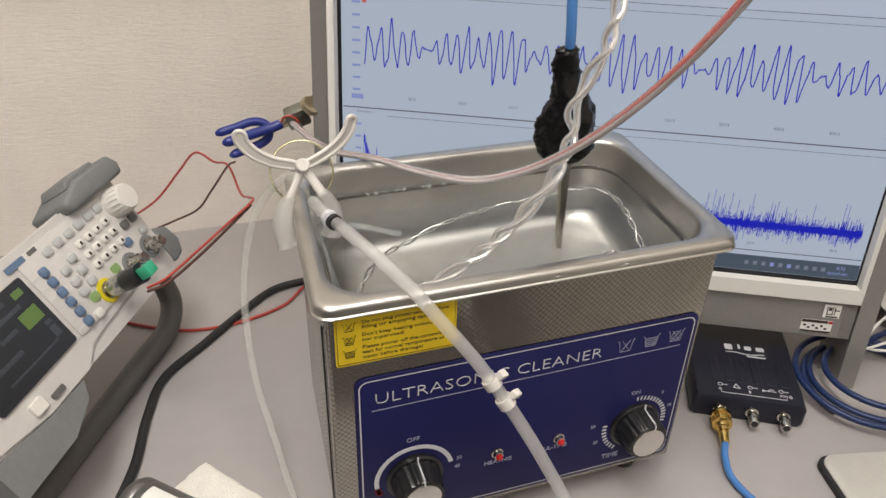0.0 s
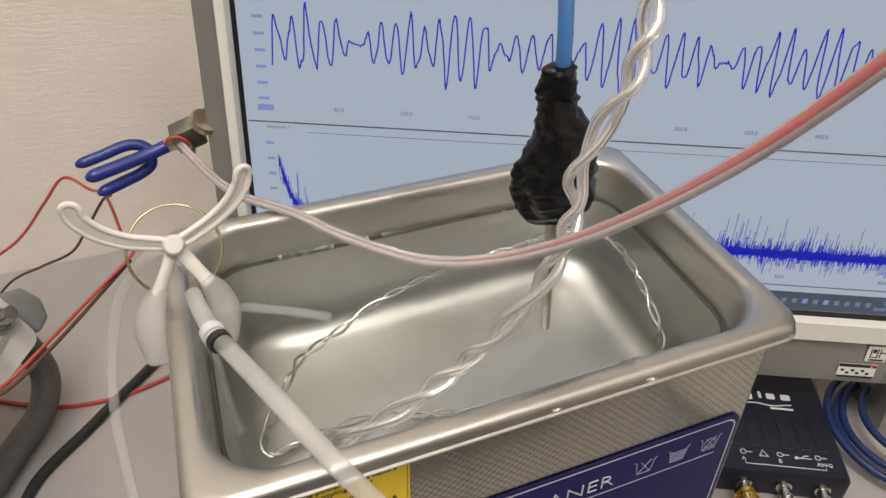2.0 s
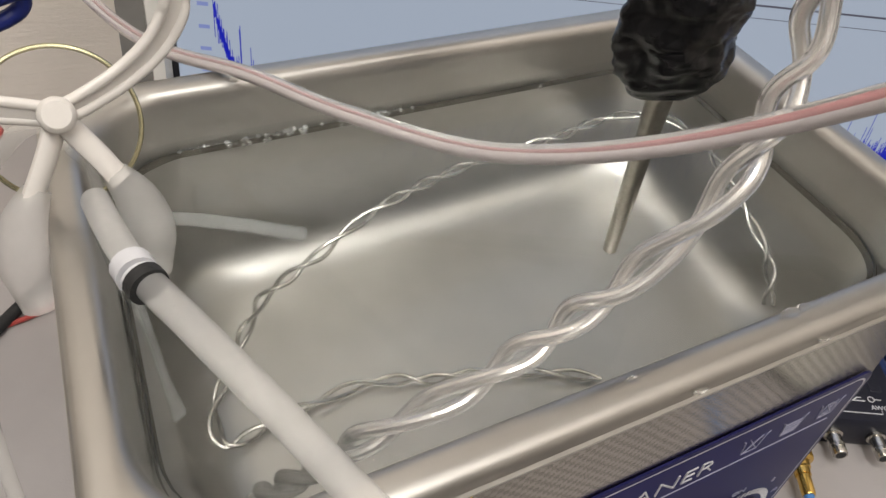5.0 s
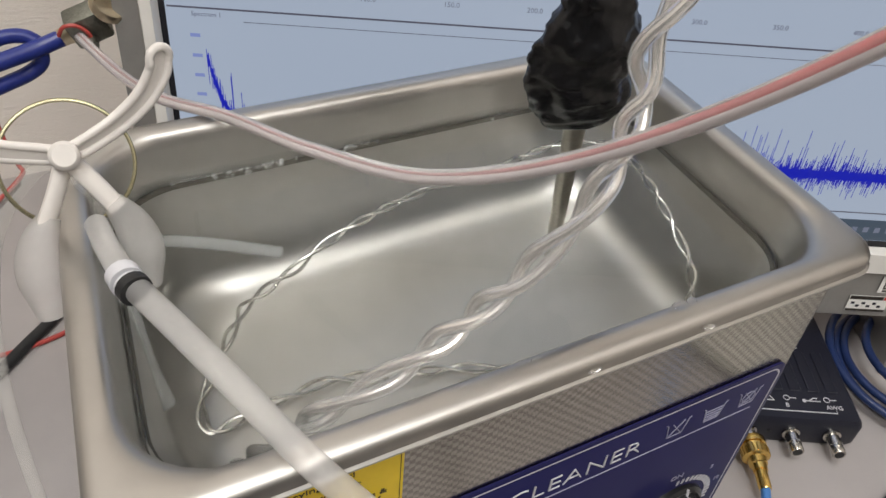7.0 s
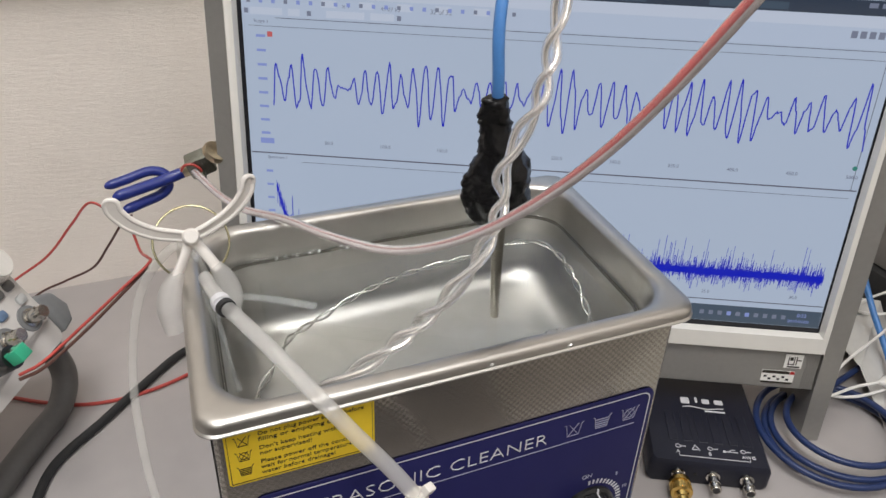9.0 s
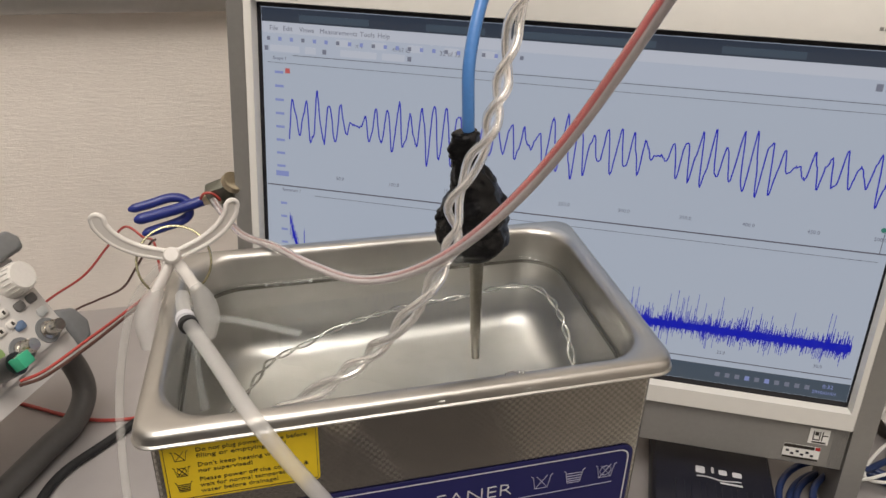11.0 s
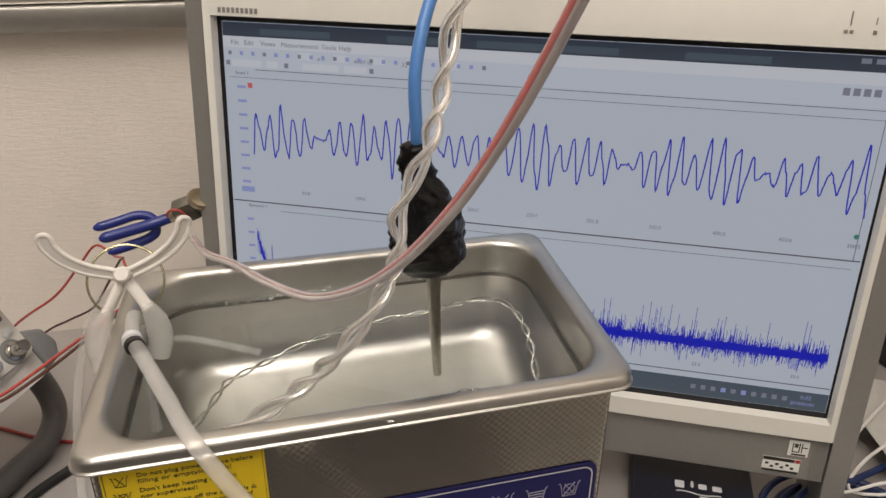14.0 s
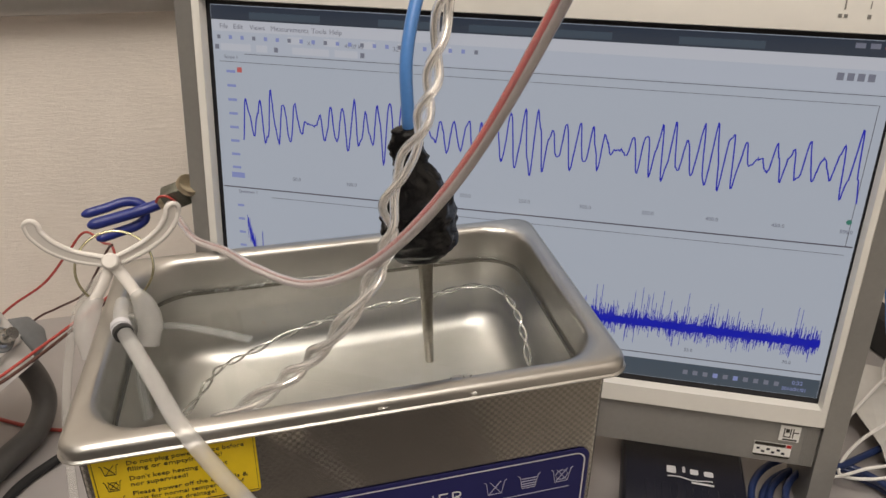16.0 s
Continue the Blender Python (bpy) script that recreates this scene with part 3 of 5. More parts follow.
SL, SR, SB, ST = -0.0579, 0.3756, -0.1222, 0.1175
BL, BR, BB, BT = -0.0684, 0.3830, -0.1414, 0.1530


def bar(x0, y0, x1, y1, z0, z1, edge=0.0, r=0.0):
    return slab(rounded(x0, y0, x1, y1, r, 4), z0, z1, SC, edge) if r else slab([(x0, y0), (x1, y0), (x1, y1), (x0, y1)], z0, z1, SC, edge)


bezel = bmesh.new()
loops = [[(BL, BB), (BR, BB), (BR, BT), (BL, BT)], [(BL, BB), (BR, BB), (BR, BT), (BL, BT)], [(BL + 0.001, BB + 0.001), (BR - 0.001, BB + 0.001), (BR - 0.001, BT - 0.004), (BL + 0.001, BT - 0.004)], [(SL - 0.004, SB - 0.005), (SR + 0.0025, SB - 0.005), (SR + 0.0025, ST + 0.004), (SL - 0.004, ST + 0.004)], [(SL - 0.003, SB - 0.004), (SR + 0.0015, SB - 0.004), (SR + 0.0015, ST + 0.003), (SL - 0.003, ST + 0.003)]]
zs = [-0.030, 0.0065, 0.0080, 0.0080, 0.0005]
part("bezel", loft([[Vector(SC(x, y, z)) for x, y in l] for l, z in zip(loops, zs)], False, False), WHITEPL, monitor, "ivory plastic bezel")
part("screen_border", bar(SL - 0.0035, SB - 0.0045, SR + 0.002, ST + 0.0035, -0.004, -0.0002), DARKGAP, monitor, "black screen edge")
part("back_shell", loft([[Vector(SC(x, y, z)) for x, y in rounded(BL + e, BB - 0.03 + e, BR - e, BT - e, 0.01 + e * 0.3, 4)] for e, z in ((0.004, -0.012), (0.006, -0.040), (0.04, -0.075), (0.05, -0.080))]), WHITEPL, monitor)
chin = part("chin", bar(BL, -0.1768, BR, BB - 0.0003, -0.030, 0.0035, 0.001), SILVER, monitor, "silver lower panel with fine ribs")
ribs = [bar(x, -0.1755, x + 0.0007, BB - 0.0015, 0.0036, 0.0041) for x in [BL + 0.004 + 0.0016 * k for k in range(110)] + [0.3730 + 0.0016 * k for k in range(6)]]
tagged(part("rib_field", join(*ribs), SILVER, chin, smooth=False), kind="stuff")
for x0, x1, nm in ((BL - 0.0130, BL - 0.0004, "side_frame"), (BR + 0.0004, BR + 0.0150, "side_frame")):
    part(nm, loft([[Vector(SC(x, y, z)) for x, y in ((x0, yb), (x1, yb), (x1, BT + 0.002), (x0, BT + 0.002))] for z, yb in ((-0.050, -0.2170), (0.0040, -0.2228), (0.0055, -0.2228))]), SILVER, monitor, "silver side frame running down to a leg")
screen = part("screen", bar(SL, SB, SR, ST, -0.003, 0.0), SCR, monitor, "lit screen with blue signal traces", smooth=False)


def on_screen(name, bm, material, label=""):
    return part(name, bm, material, screen, label, smooth=False)


Z = 0.0002
on_screen("title_bar", bar(SL + 0.0003, 0.1078, SR - 0.0003, ST - 0.0003, 0.0001, Z), SCRD, "dark window title bar")
on_screen("menu_bar", bar(SL + 0.0003, 0.1003, SR - 0.0003, 0.1076, 0.0001, Z), SCRW)
on_screen("tool_bar", bar(SL + 0.0003, 0.0868, SR - 0.0003, 0.1001, 0.0001, Z), SCR2)
for x, w in (("File", -0.0520), ("Edit", -0.0420), ("Views", -0.0300), ("Measurements", -0.0150), ("Tools", 0.0140), ("Help", 0.0265)):
    on_screen("menu_word", lettering(x, 0.0046, SC, w, 0.1022, 0.0004), SCRI)
for x, y, word, s in ((0.0700, 0.0938, "32 of 32", 0.0044), (0.0110, 0.0945, "x 1", 0.0042), (0.0370, 0.0940, "49.07 kS", 0.0038), (-0.0500, 0.0822, "Scope 1", 0.0032), (-0.0455, -0.0143, "Spectrum 1", 0.0032)):
    on_screen("screen_word", lettering(word, s, SC, x, y, 0.0004), SCRI)
rng = random.Random(11)
for k in range(22):
    x = -0.054 + 0.0085 * k
    if -0.015 < x < 0.115 and k % 3 == 0:
        on_screen("tool_box", bar(x, 0.0942, x + 0.010, 0.0990, Z, Z + 0.0001), SCRW)
    on_screen("tool_icon", bar(x, 0.0952, x + 0.0024, 0.0978, Z + 0.0002, Z + 0.0003), SCRK if k % 3 else SCRI)
for x0, x1 in ((-0.052, -0.030), (-0.026, -0.018), (0.000, 0.026), (0.030, 0.046)):
    on_screen("tool_box", bar(x0, 0.0876, x1, 0.0922, Z, Z + 0.0001), SCRW)
for x in (-0.0560, -0.0130, 0.0480):
    on_screen("tool_icon", bar(x, 0.0882, x + 0.0028, 0.0914, Z + 0.0001, Z + 0.0003), SCRI)
for k in range(5):
    on_screen("window_button", bar(SR - 0.026 + 0.0082 * (k % 3), 0.1125, SR - 0.0205 + 0.0082 * (k % 3), 0.1155, Z, Z + 0.0001 + 0.00001 * k), SCRR if k % 3 == 2 else SCRI)
for k, (x, w, a) in enumerate(((-0.03, 0.05, 0.5), (0.06, 0.04, 0.2), (0.12, 0.09, 0.3), (0.25, 0.05, 0.4))):
    on_screen("title_glint", bar(x, 0.1090, x + w, 0.1135, Z, Z + 0.0001), SCRT)


def hline(x0, x1, y, w=0.0005):
    on_screen("grid_line", bar(x0, y - w / 2, x1, y + w / 2, Z, Z + 0.0001), SCRL)


hline(-0.035, SR - 0.002, 0.0927 - 0.007, 0.0004)
hline(SL + 0.004, SR - 0.005, 0.0800, 0.0003)
hline(SL + 0.001, SR - 0.001, -0.0102, 0.0009)
hline(-0.020, SR - 0.005, -0.0160, 0.0003)
hline(SL + 0.001, SR - 0.001, -0.1036, 0.0007)
on_screen("plot_edge", bar(SR - 0.0056, -0.0100, SR - 0.0052, 0.0800, Z, Z + 0.0001), SCRL)
on_screen("task_bar", bar(SL + 0.0003, SB + 0.0003, SR - 0.0003, -0.1082, 0.0001, Z), SCRT, "dark task bar with small icons")
for k in range(10):
    x = 0.285 + 0.0068 * k
    on_screen("task_icon", bar(x, -0.1166, x + 0.0032, -0.1132, Z, Z + 0.0001), (SCRI, SCRI, SCRI, SCRK, SCRI, SCRK, SCRI, SCRI, SCRI, SCRI)[k])
on_screen("clock_text", lettering("0:32", 0.0042, SC, 0.3575, -0.1138, 0.0004), SCRK)
on_screen("clock_text", lettering("2010/01/01", 0.0036, SC, 0.3515, -0.1187, 0.0004), SCRK)
for k in range(1, 11):
    on_screen("axis_number", lettering("%d.0" % (50 * k), 0.0036, SC, 0.04096 * (k - 1), -0.0015, 0.0004, "CENTER"), SCRI, "small axis number")
for x, word in ((0.0870, "10.0"), (0.1860, "20.0"), (0.2860, "25.0"), (0.3510, "30.0")):
    on_screen("axis_number", lettering(word, 0.0034, SC, x, -0.0985, 0.0004, "CENTER"), SCRI)
for k in range(8):
    y = 0.0725 - 0.0098 * k
    on_screen("axis_mark", bar(-0.0490, y, -0.0425, y + 0.0018, Z, Z + 0.0001), SCRK)
    if k < 7:
        on_screen("axis_mark", bar(-0.0470, -0.0250 - 0.0105 * k, -0.0420, -0.0232 - 0.0105 * k, Z, Z + 0.0001), SCRK)
on_screen("axis_tag", bar(-0.0500, -0.0030, -0.0400, 0.0010, Z, Z + 0.0001), SCRK)
on_screen("marker", bar(-0.0410, 0.0730, -0.0375, 0.0765, Z, Z + 0.0001), SCRR)
on_screen("marker", turned(SC(0.3690, 0.0062, Z), SC(0.3690, 0.0062, Z + 0.0002), [(0, 0.0017), (1, 0.0017)], 12), SCRG)
# the mark in the corner stays a row of plain shapes
for k in range(4):
    on_screen("logo_shape", bar(0.3430 + 0.0058 * k, 0.0935, 0.3470 + 0.0058 * k, 0.0980, Z, Z + 0.0001), SCRI)

# the upper trace: a beating oscillation
rng = random.Random(3)
pts, N = [], 900
ph = [rng.uniform(0, 6.28) for _ in range(8)]
for i in range(N):
    s = i / (N - 1)
    env = 0.0125 + 0.0052 * math.sin(s * 25 + ph[0]) + 0.0046 * math.sin(s * 61 + ph[1]) + 0.0032 * math.sin(s * 122 + ph[2])
    v = 0.0405 + env * (math.sin(s * 46 * math.tau + 1.3 * math.sin(s * 13 + ph[3])) + 0.30 * math.sin(s * 107 * math.tau + ph[4]) * math.sin(s * 33 + ph[5])) + rng.gauss(0, 0.0006)
    pts.append((-0.0389 + 0.4094 * s, v))
on_screen("signal_trace", strip(pts, 0.00085, SC, Z + 0.0001, Z + 0.0003), SCRB, "jagged blue oscillating trace")
# the lower trace: a noisy spectrum with thin peaks
bm = bmesh.new()
rng = random.Random(8)
for i in range(1300):
    s = i / 1300
    x = -0.0400 + 0.4090 * s
    base = -0.0790 + 0.044 * math.exp(-s * 55) - 0.002 * s
    hi = base + abs(rng.gauss(0, 0.0050)) + 0.0020
    if rng.random() < 0.045:
        hi = base + rng.uniform(0.010, 0.027)
    lo = base - abs(rng.gauss(0, 0.0052)) - 0.0016
    q = [bm.verts.new(SC(*p, Z + 0.0002)) for p in ((x, lo), (x + 0.00034, lo), (x + 0.00034, hi), (x, hi))]
    bm.faces.new(q)
    if i % 2:
        q = [bm.verts.new(SC(*p, Z + 0.0002)) for p in ((x, base - 0.0024), (x + 0.00062, base - 0.0024), (x + 0.00062, base + 0.0027), (x, base + 0.0027))]
        bm.faces.new(q)
on_screen("spectrum_trace", bm, SCRB, "dense blue noise spectrum with thin peaks")
for k in range(9):
    part("brand_mark", bar(-0.0560 + 0.0033 * k, 0.1235, -0.0538 + 0.0033 * k, 0.1270, 0.0080, 0.0082), SILVER, monitor, "plain grey shape of a maker's mark", smooth=False)
part("lamp_mark", join(bar(0.3370, 0.1340, 0.3377, 0.1420, 0.0080, 0.0084), bar(0.3345, 0.1295, 0.3365, 0.1315, 0.0080, 0.0083), bar(0.3375, 0.1295, 0.3395, 0.1315, 0.0080, 0.0083), bar(0.3500, 0.1295, 0.3520, 0.1318, 0.0080, 0.0083), bar(0.3506, 0.1350, 0.3512, 0.1390, 0.0080, 0.0083)), SILVER, monitor, smooth=False)
tag = part("square_sticker", bar(0.3560, -0.1570, 0.3695, -0.1445, 0.0042, 0.0045), PAPER, chin, "pale square sticker with a dark sign", smooth=False)
part("sign_shape", join(bar(0.3585, -0.1540, 0.3592, -0.1465, 0.0045, 0.0047), bar(0.3585, -0.1540, 0.3635, -0.1532, 0.0045, 0.0047), bar(0.3628, -0.1540, 0.3635, -0.1465, 0.0045, 0.0047), bar(0.3598, -0.1500, 0.3622, -0.1470, 0.0045, 0.0047), bar(0.3645, -0.1540, 0.3652, -0.1465, 0.0045, 0.0047), bar(0.3652, -0.1500, 0.3685, -0.1492, 0.0045, 0.0047), bar(0.3585, -0.1563, 0.3680, -0.1551, 0.0045, 0.0047)), INK, tag, smooth=False)
tag = part("label_sticker", bar(0.3410, -0.1720, 0.3660, -0.1600, 0.0042, 0.0045), PAPER, chin, "small white label with black bands", smooth=False)
part("label_band", bar(0.3412, -0.1628, 0.3620, -0.1602, 0.0045, 0.0047), INK, tag, smooth=False)
part("label_band", bar(0.3412, -0.1718, 0.3658, -0.1702, 0.0045, 0.0047), INK, tag, smooth=False)
part("label_mark", bar(0.3625, -0.1628, 0.3658, -0.1602, 0.0045, 0.0047), REDINK, tag, smooth=False)
part("label_print", join(*[bar(0.3430 + 0.0034 * k, -0.1665 - 0.0022 * (k % 2), 0.3452 + 0.0034 * k, -0.1648 - 0.0022 * (k % 2), 0.0045, 0.0047) for k in range(6)]), SCOPE, tag, smooth=False)

# ---- small oscilloscope box ----
PM = pose(0.3165, 0.0500, 0.0, 0, 0, -28.5)
scope = thing("oscilloscope_box", "flat dark navy oscilloscope box with coaxial sockets on the desk", "oscilloscope", m=PM)
PW, PD, PH = 0.0900, 0.142, 0.0225
case = part("case", loft([[Vector((x, y, z)) for x, y in rounded(e, e * 0.6, PW - e, PD - e, 0.004, 4)] for e, z in ((0.0015, 0.001), (0.0, 0.004), (0.0, 0.0175), (0.0012, 0.0205), (0.0030, 0.0225))]), SCOPE, scope, "dark navy plastic case")
TOP = lambda x, y, z: (x, y, PH + z)
for k in range(6):
    x = 0.0170 + 0.0112 * k
    part("groove", slab(rounded(x, 0.022, x + 0.0070, 0.054, 0.001, 3), 0.0, 0.0007, TOP, 0.0003), SCOPE, case)
for x, w, y, h in ((0.0325, 0.0085, 0.0635, 0.0105), (0.0440, 0.0026, 0.0655, 0.0095), (0.0495, 0.0075, 0.0655, 0.0075), (0.0595, 0.0085, 0.0655, 0.0075)):
    part("logo_shape", slab(rounded(x, y + h * 0.15, x + w * 0.8, y + h * 0.85, 0.0011, 3), 0.0, 0.0003, TOP), PRINT, case)
part("logo_swoosh", strip([(0.033 + 0.0036 * k, 0.0612 + 0.0009 * math.sin(k * 0.9)) for k in range(10)], 0.0009, TOP, 0.0, 0.0003), PRINT, case)
part("logo_shape", slab([(0.050, 0.0572), (0.066, 0.0572), (0.066, 0.0588), (0.050, 0.0588)], 0.0, 0.0003, TOP), PRINT, case)
for word, x in (("A", 0.0205), ("B", 0.0445), ("AWG", 0.0690)):
    part("socket_name", lettering(word, 0.0042, TOP, x, 0.0095, 0.0004), PRINT, case)
    part("socket_sign", strip([(x + 0.0022 + 0.0018 * math.cos(a / 10 * math.tau), 0.0165 + 0.0018 * math.sin(a / 10 * math.tau)) for a in range(11)] + [(x + 0.008, 0.0165)], 0.0005, TOP, 0.0, 0.0003), PRINT, case)
part("warning_sign", strip([(0.0330, 0.0140), (0.0385, 0.0140), (0.0357, 0.0188), (0.0330, 0.0140)], 0.0008, TOP, 0.0, 0.0003), PRINT, case)
part("bus_sign", join(strip([(0.0575, 0.0150), (0.0670, 0.0150)], 0.0006, TOP, 0.0, 0.0003), strip([(0.060, 0.0150), (0.063, 0.0172), (0.0655, 0.0172)], 0.0006, TOP, 0.0, 0.00032), slab(rounded(0.0560, 0.0138, 0.0582, 0.0162, 0.001, 3), 0, 0.0003, TOP)), PRINT, case)
part("bracket_line", strip([(0.0225, 0.0088), (0.0225, 0.0068), (0.0745, 0.0068), (0.0745, 0.0088)], 0.0005, TOP, 0.0, 0.0003), PRINT, case)


def bnc_socket(x):
    s = part("socket", turned((x, -0.0002, 0.0115), (x, -0.0145, 0.0115), [(0, 0.0052), (0.12, 0.0052), (0.14, 0.0039), (0.5, 0.0039), (0.52, 0.0042), (0.58, 0.0042), (0.6, 0.0039), (0.97, 0.0039), (1, 0.0036)], 24), CHROME, scope, "silver coaxial socket")
    part("lug", join(rod((x, -0.0095, 0.0152), (x, -0.0095, 0.0168), 0.0009, 8), rod((x, -0.0095, 0.0078), (x, -0.0095, 0.0062), 0.0009, 8)), CHROME, s)
    part("bore", turned((x, -0.01452, 0.0115), (x, -0.01458, 0.0115), [(0, 0.0028), (1, 0.0028)], 16), RUBBER, s, "dark socket opening")


bnc_socket(0.0220)
bnc_socket(0.0478)
bnc_socket(0.0725)
part("indicator", turned((0.0350, -0.0001, 0.0115), (0.0350, -0.0010, 0.0115), [(0, 0.0012), (1, 0.0010)], 10), BLACK, scope)

lead = thing("coaxial_lead", "bright blue coaxial lead with a gold plug on the oscilloscope box", "cable", m=PM)
gx = 0.0220
plug = part("plug", turned((gx, -0.0080, 0.0115), (gx, -0.0290, 0.0115), [(0, 0.0074), (0.05, 0.0078), (0.20, 0.0078), (0.22, 0.0068), (0.30, 0.0068), (0.32, 0.0078), (0.58, 0.0078), (0.62, 0.0056), (0.80, 0.0052), (0.82, 0.0044), (1, 0.0042)], 28), GOLD, lead, "gold-plated plug")
part("knurl", join(*[rod((gx + 0.0076 * math.cos(a), -0.0148, 0.0115 + 0.0076 * math.sin(a)), (gx + 0.0076 * math.cos(a), -0.0200, 0.0115 + 0.0076 * math.sin(a)), 0.0005, 6) for a in [k * math.tau / 22 for k in range(22)]]), GOLD, plug)
part("sleeve", turned((gx, -0.0289, 0.0114), (gx, -0.0400, 0.0105), [(0, 0.0036), (0.9, 0.0036), (1, 0.0032)], 20), GOLD, lead)
part("cable", tube([(gx, -0.0395, 0.0105), (gx - 0.001, -0.052, 0.0080), (gx + 0.003, -0.070, 0.0048), (gx + 0.020, -0.090, 0.0036), (gx + 0.052, -0.104, 0.0036), (gx + 0.10, -0.100, 0.0036), (gx + 0.17, -0.080, 0.0036)], 0.0027, 12), BLUEC, lead, "bright blue cable")

# ---- cables and things on the desk beside the monitor ----
coil = []
for k in range(150):
    a = math.radians(200 - k * 8.2)
    s = k / 149
    r = 0.056 + 0.006 * math.sin(k * 0.07 + 1) - 0.010 * (0.5 + 0.5 * math.sin(k * 0.043 + 2))
    coil.append((0.484 + 0.004 * math.sin(k * 0.05) + r * math.cos(a) * 1.04, 0.030 + r * math.sin(a), 0.0034 + 0.0056 * (k / 48) + 0.0015 * math.sin(k * 0.21)))
coil += [(0.545, 0.075, 0.016), (0.575, 0.085, 0.010), (0.62, 0.088, 0.005), (0.665, 0.09, 0.005)]
solid("coiled_cable", tube(coil, 0.0027, 10, raw=True), NAVYC, "dark blue cable coiled in loops round the monitor's leg", "cable")
bl = thing("network_lead", "bright blue lead coming down behind the monitor to a dark plug", "cable", base=(0.6, 0.09, 0))
part("cable", tube([(0.618, 0.200, 0.170), (0.610, 0.160, 0.110), (0.604, 0.140, 0.079), (0.597, 0.112, 0.052), (0.592, 0.088, 0.033), (0.588, 0.071, 0.020), (0.580, 0.055, 0.0095)], 0.0029, 12), BLUEC, bl, "bright blue cable")
part("plug", turned((0.582, 0.058, 0.011), (0.571, 0.035, 0.0070), [(0, 0.0052), (0.3, 0.0065), (0.35, 0.0055), (0.6, 0.0066), (1, 0.0060)], 16), NAVYC, bl, "dark ribbed plug")
bx = thing("folded_paper", "white folded sheet of card standing on the desk", "paper", base=(0.59, 0.10, 0))
part("sheet", loft([[Vector(p) for p in q] for q in ([(0.535, 0.022, 0.001), (0.640, 0.108, 0.001), (0.6405, 0.1075, 0.001), (0.5355, 0.0215, 0.001)], [(0.555, 0.075, 0.022), (0.650, 0.140, 0.026), (0.6505, 0.1395, 0.0265), (0.5555, 0.0745, 0.0225)], [(0.566, 0.122, 0.024), (0.612, 0.160, 0.030), (0.6125, 0.1595, 0.0305), (0.5665, 0.1215, 0.0245)], [(0.540, 0.150, 0.001), (0.590, 0.185, 0.001), (0.5905, 0.1855, 0.001), (0.5405, 0.1505, 0.001)])]), SHADEPAPER, bx, smooth=False)
for pts_ in ([(0.668, 0.142, 0.034), (0.611, 0.131, 0.040), (0.567, 0.112, 0.036), (0.5135, 0.084, 0.030), (0.489, 0.066, 0.024), (0.496, 0.056, 0.022), (0.524, 0.0535, 0.026), (0.546, 0.049, 0.028)], [(0.665, 0.112, 0.010), (0.63, 0.10, 0.040), (0.58, 0.085, 0.042), (0.53, 0.075, 0.030), (0.506, 0.062, 0.018), (0.525, 0.050, 0.018), (0.56, 0.046, 0.02), (0.60, 0.05, 0.012)], [(0.66, 0.16, 0.02), (0.625, 0.15, 0.045), (0.610, 0.135, 0.030), (0.625, 0.115, 0.034), (0.66, 0.12, 0.03)]):
    solid("white_cable", tube(pts_, 0.0013, 8), WHITEC, "thin white cable looping over paper on the desk", "cable", group="white cables behind the monitor")
solid("white_plug", join(turned((0.546, 0.049, 0.028), (0.572, 0.043, 0.028), [(0, 0.002), (0.15, 0.0035), (0.2, 0.0052), (0.9, 0.0056), (1, 0.0050)], 14)), WHITEC, "white plastic plug at a cable's end", "plug")

pad = thing("desk_mat", "pale desk mat with a black rubber underside, lying on the desk", "mat", m=pose(0.383, -0.024, 0, 0, 0, -13))
part("base", slab(rounded(-0.0035, -0.098, 0.20, 0.001, 0.012, 5), 0.0005, 0.0050, edge=0.0008), RUBBER, pad, "black rubber underside")
part("top", slab(rounded(0.0, -0.096, 0.198, 0.0, 0.012, 5), 0.0051, 0.0066, edge=0.0006), PADTOP, pad, "pale cloth top")

can = thing("metal_can", "dark grey metal can with a white label, lying on the desk", "can", base=(-0.10, 0.07, 0))
ca, cb = Vector((-0.116, 0.070, 0.0205)), Vector((-0.058, 0.013, 0.0205))
part("shell", turned(ca, cb, [(0, 0.0135), (0.0, 0.0178), (0.04, 0.0198), (0.10, 0.0200), (0.12, 0.0192), (0.15, 0.0200), (1, 0.0200)], 36), CANMET, can)
ax = (cb - ca).normalized()
up = Vector((0, 0, 1))
sd = ax.cross(up)
lab = bmesh.new()
grid = [[lab.verts.new(ca + ax * (0.016 + 0.022 * i) + (up * math.cos(radians(a)) + sd * math.sin(radians(a))) * 0.0203) for a in range(-20, 31, 7)] for i in range(2)]
for r0, r1 in zip(grid, grid[1:]):
    for i in range(len(r0) - 1):
        lab.faces.new((r0[i], r0[i + 1], r1[i + 1], r1[i]))
part("label", lab, PAPER, can, "white paper label")
part("cap_spot", turned(ca - ax * 0.0004 + up * 0.009, ca - ax * 0.0016 + up * 0.009, [(0, 0.0022), (1, 0.0019)], 12), PRINT, can)
fm = box((-0.016, -0.034, 0.0008), (0.016, 0.032, 0.013), 0.003)
bmesh.ops.subdivide_edges(fm, edges=fm.edges[:], cuts=5, use_grid_fill=True)
for v in fm.verts:
    v.co += noise.noise_vector(v.co * 160) * 0.0012
    v.co.z = max(0.0006, v.co.z)
fm.transform(pose(-0.0600, 0.0680, 0, 0, 0, 38))
solid("foam_piece", fm, TOWEL, "torn white foam block lying on the desk", "foam")


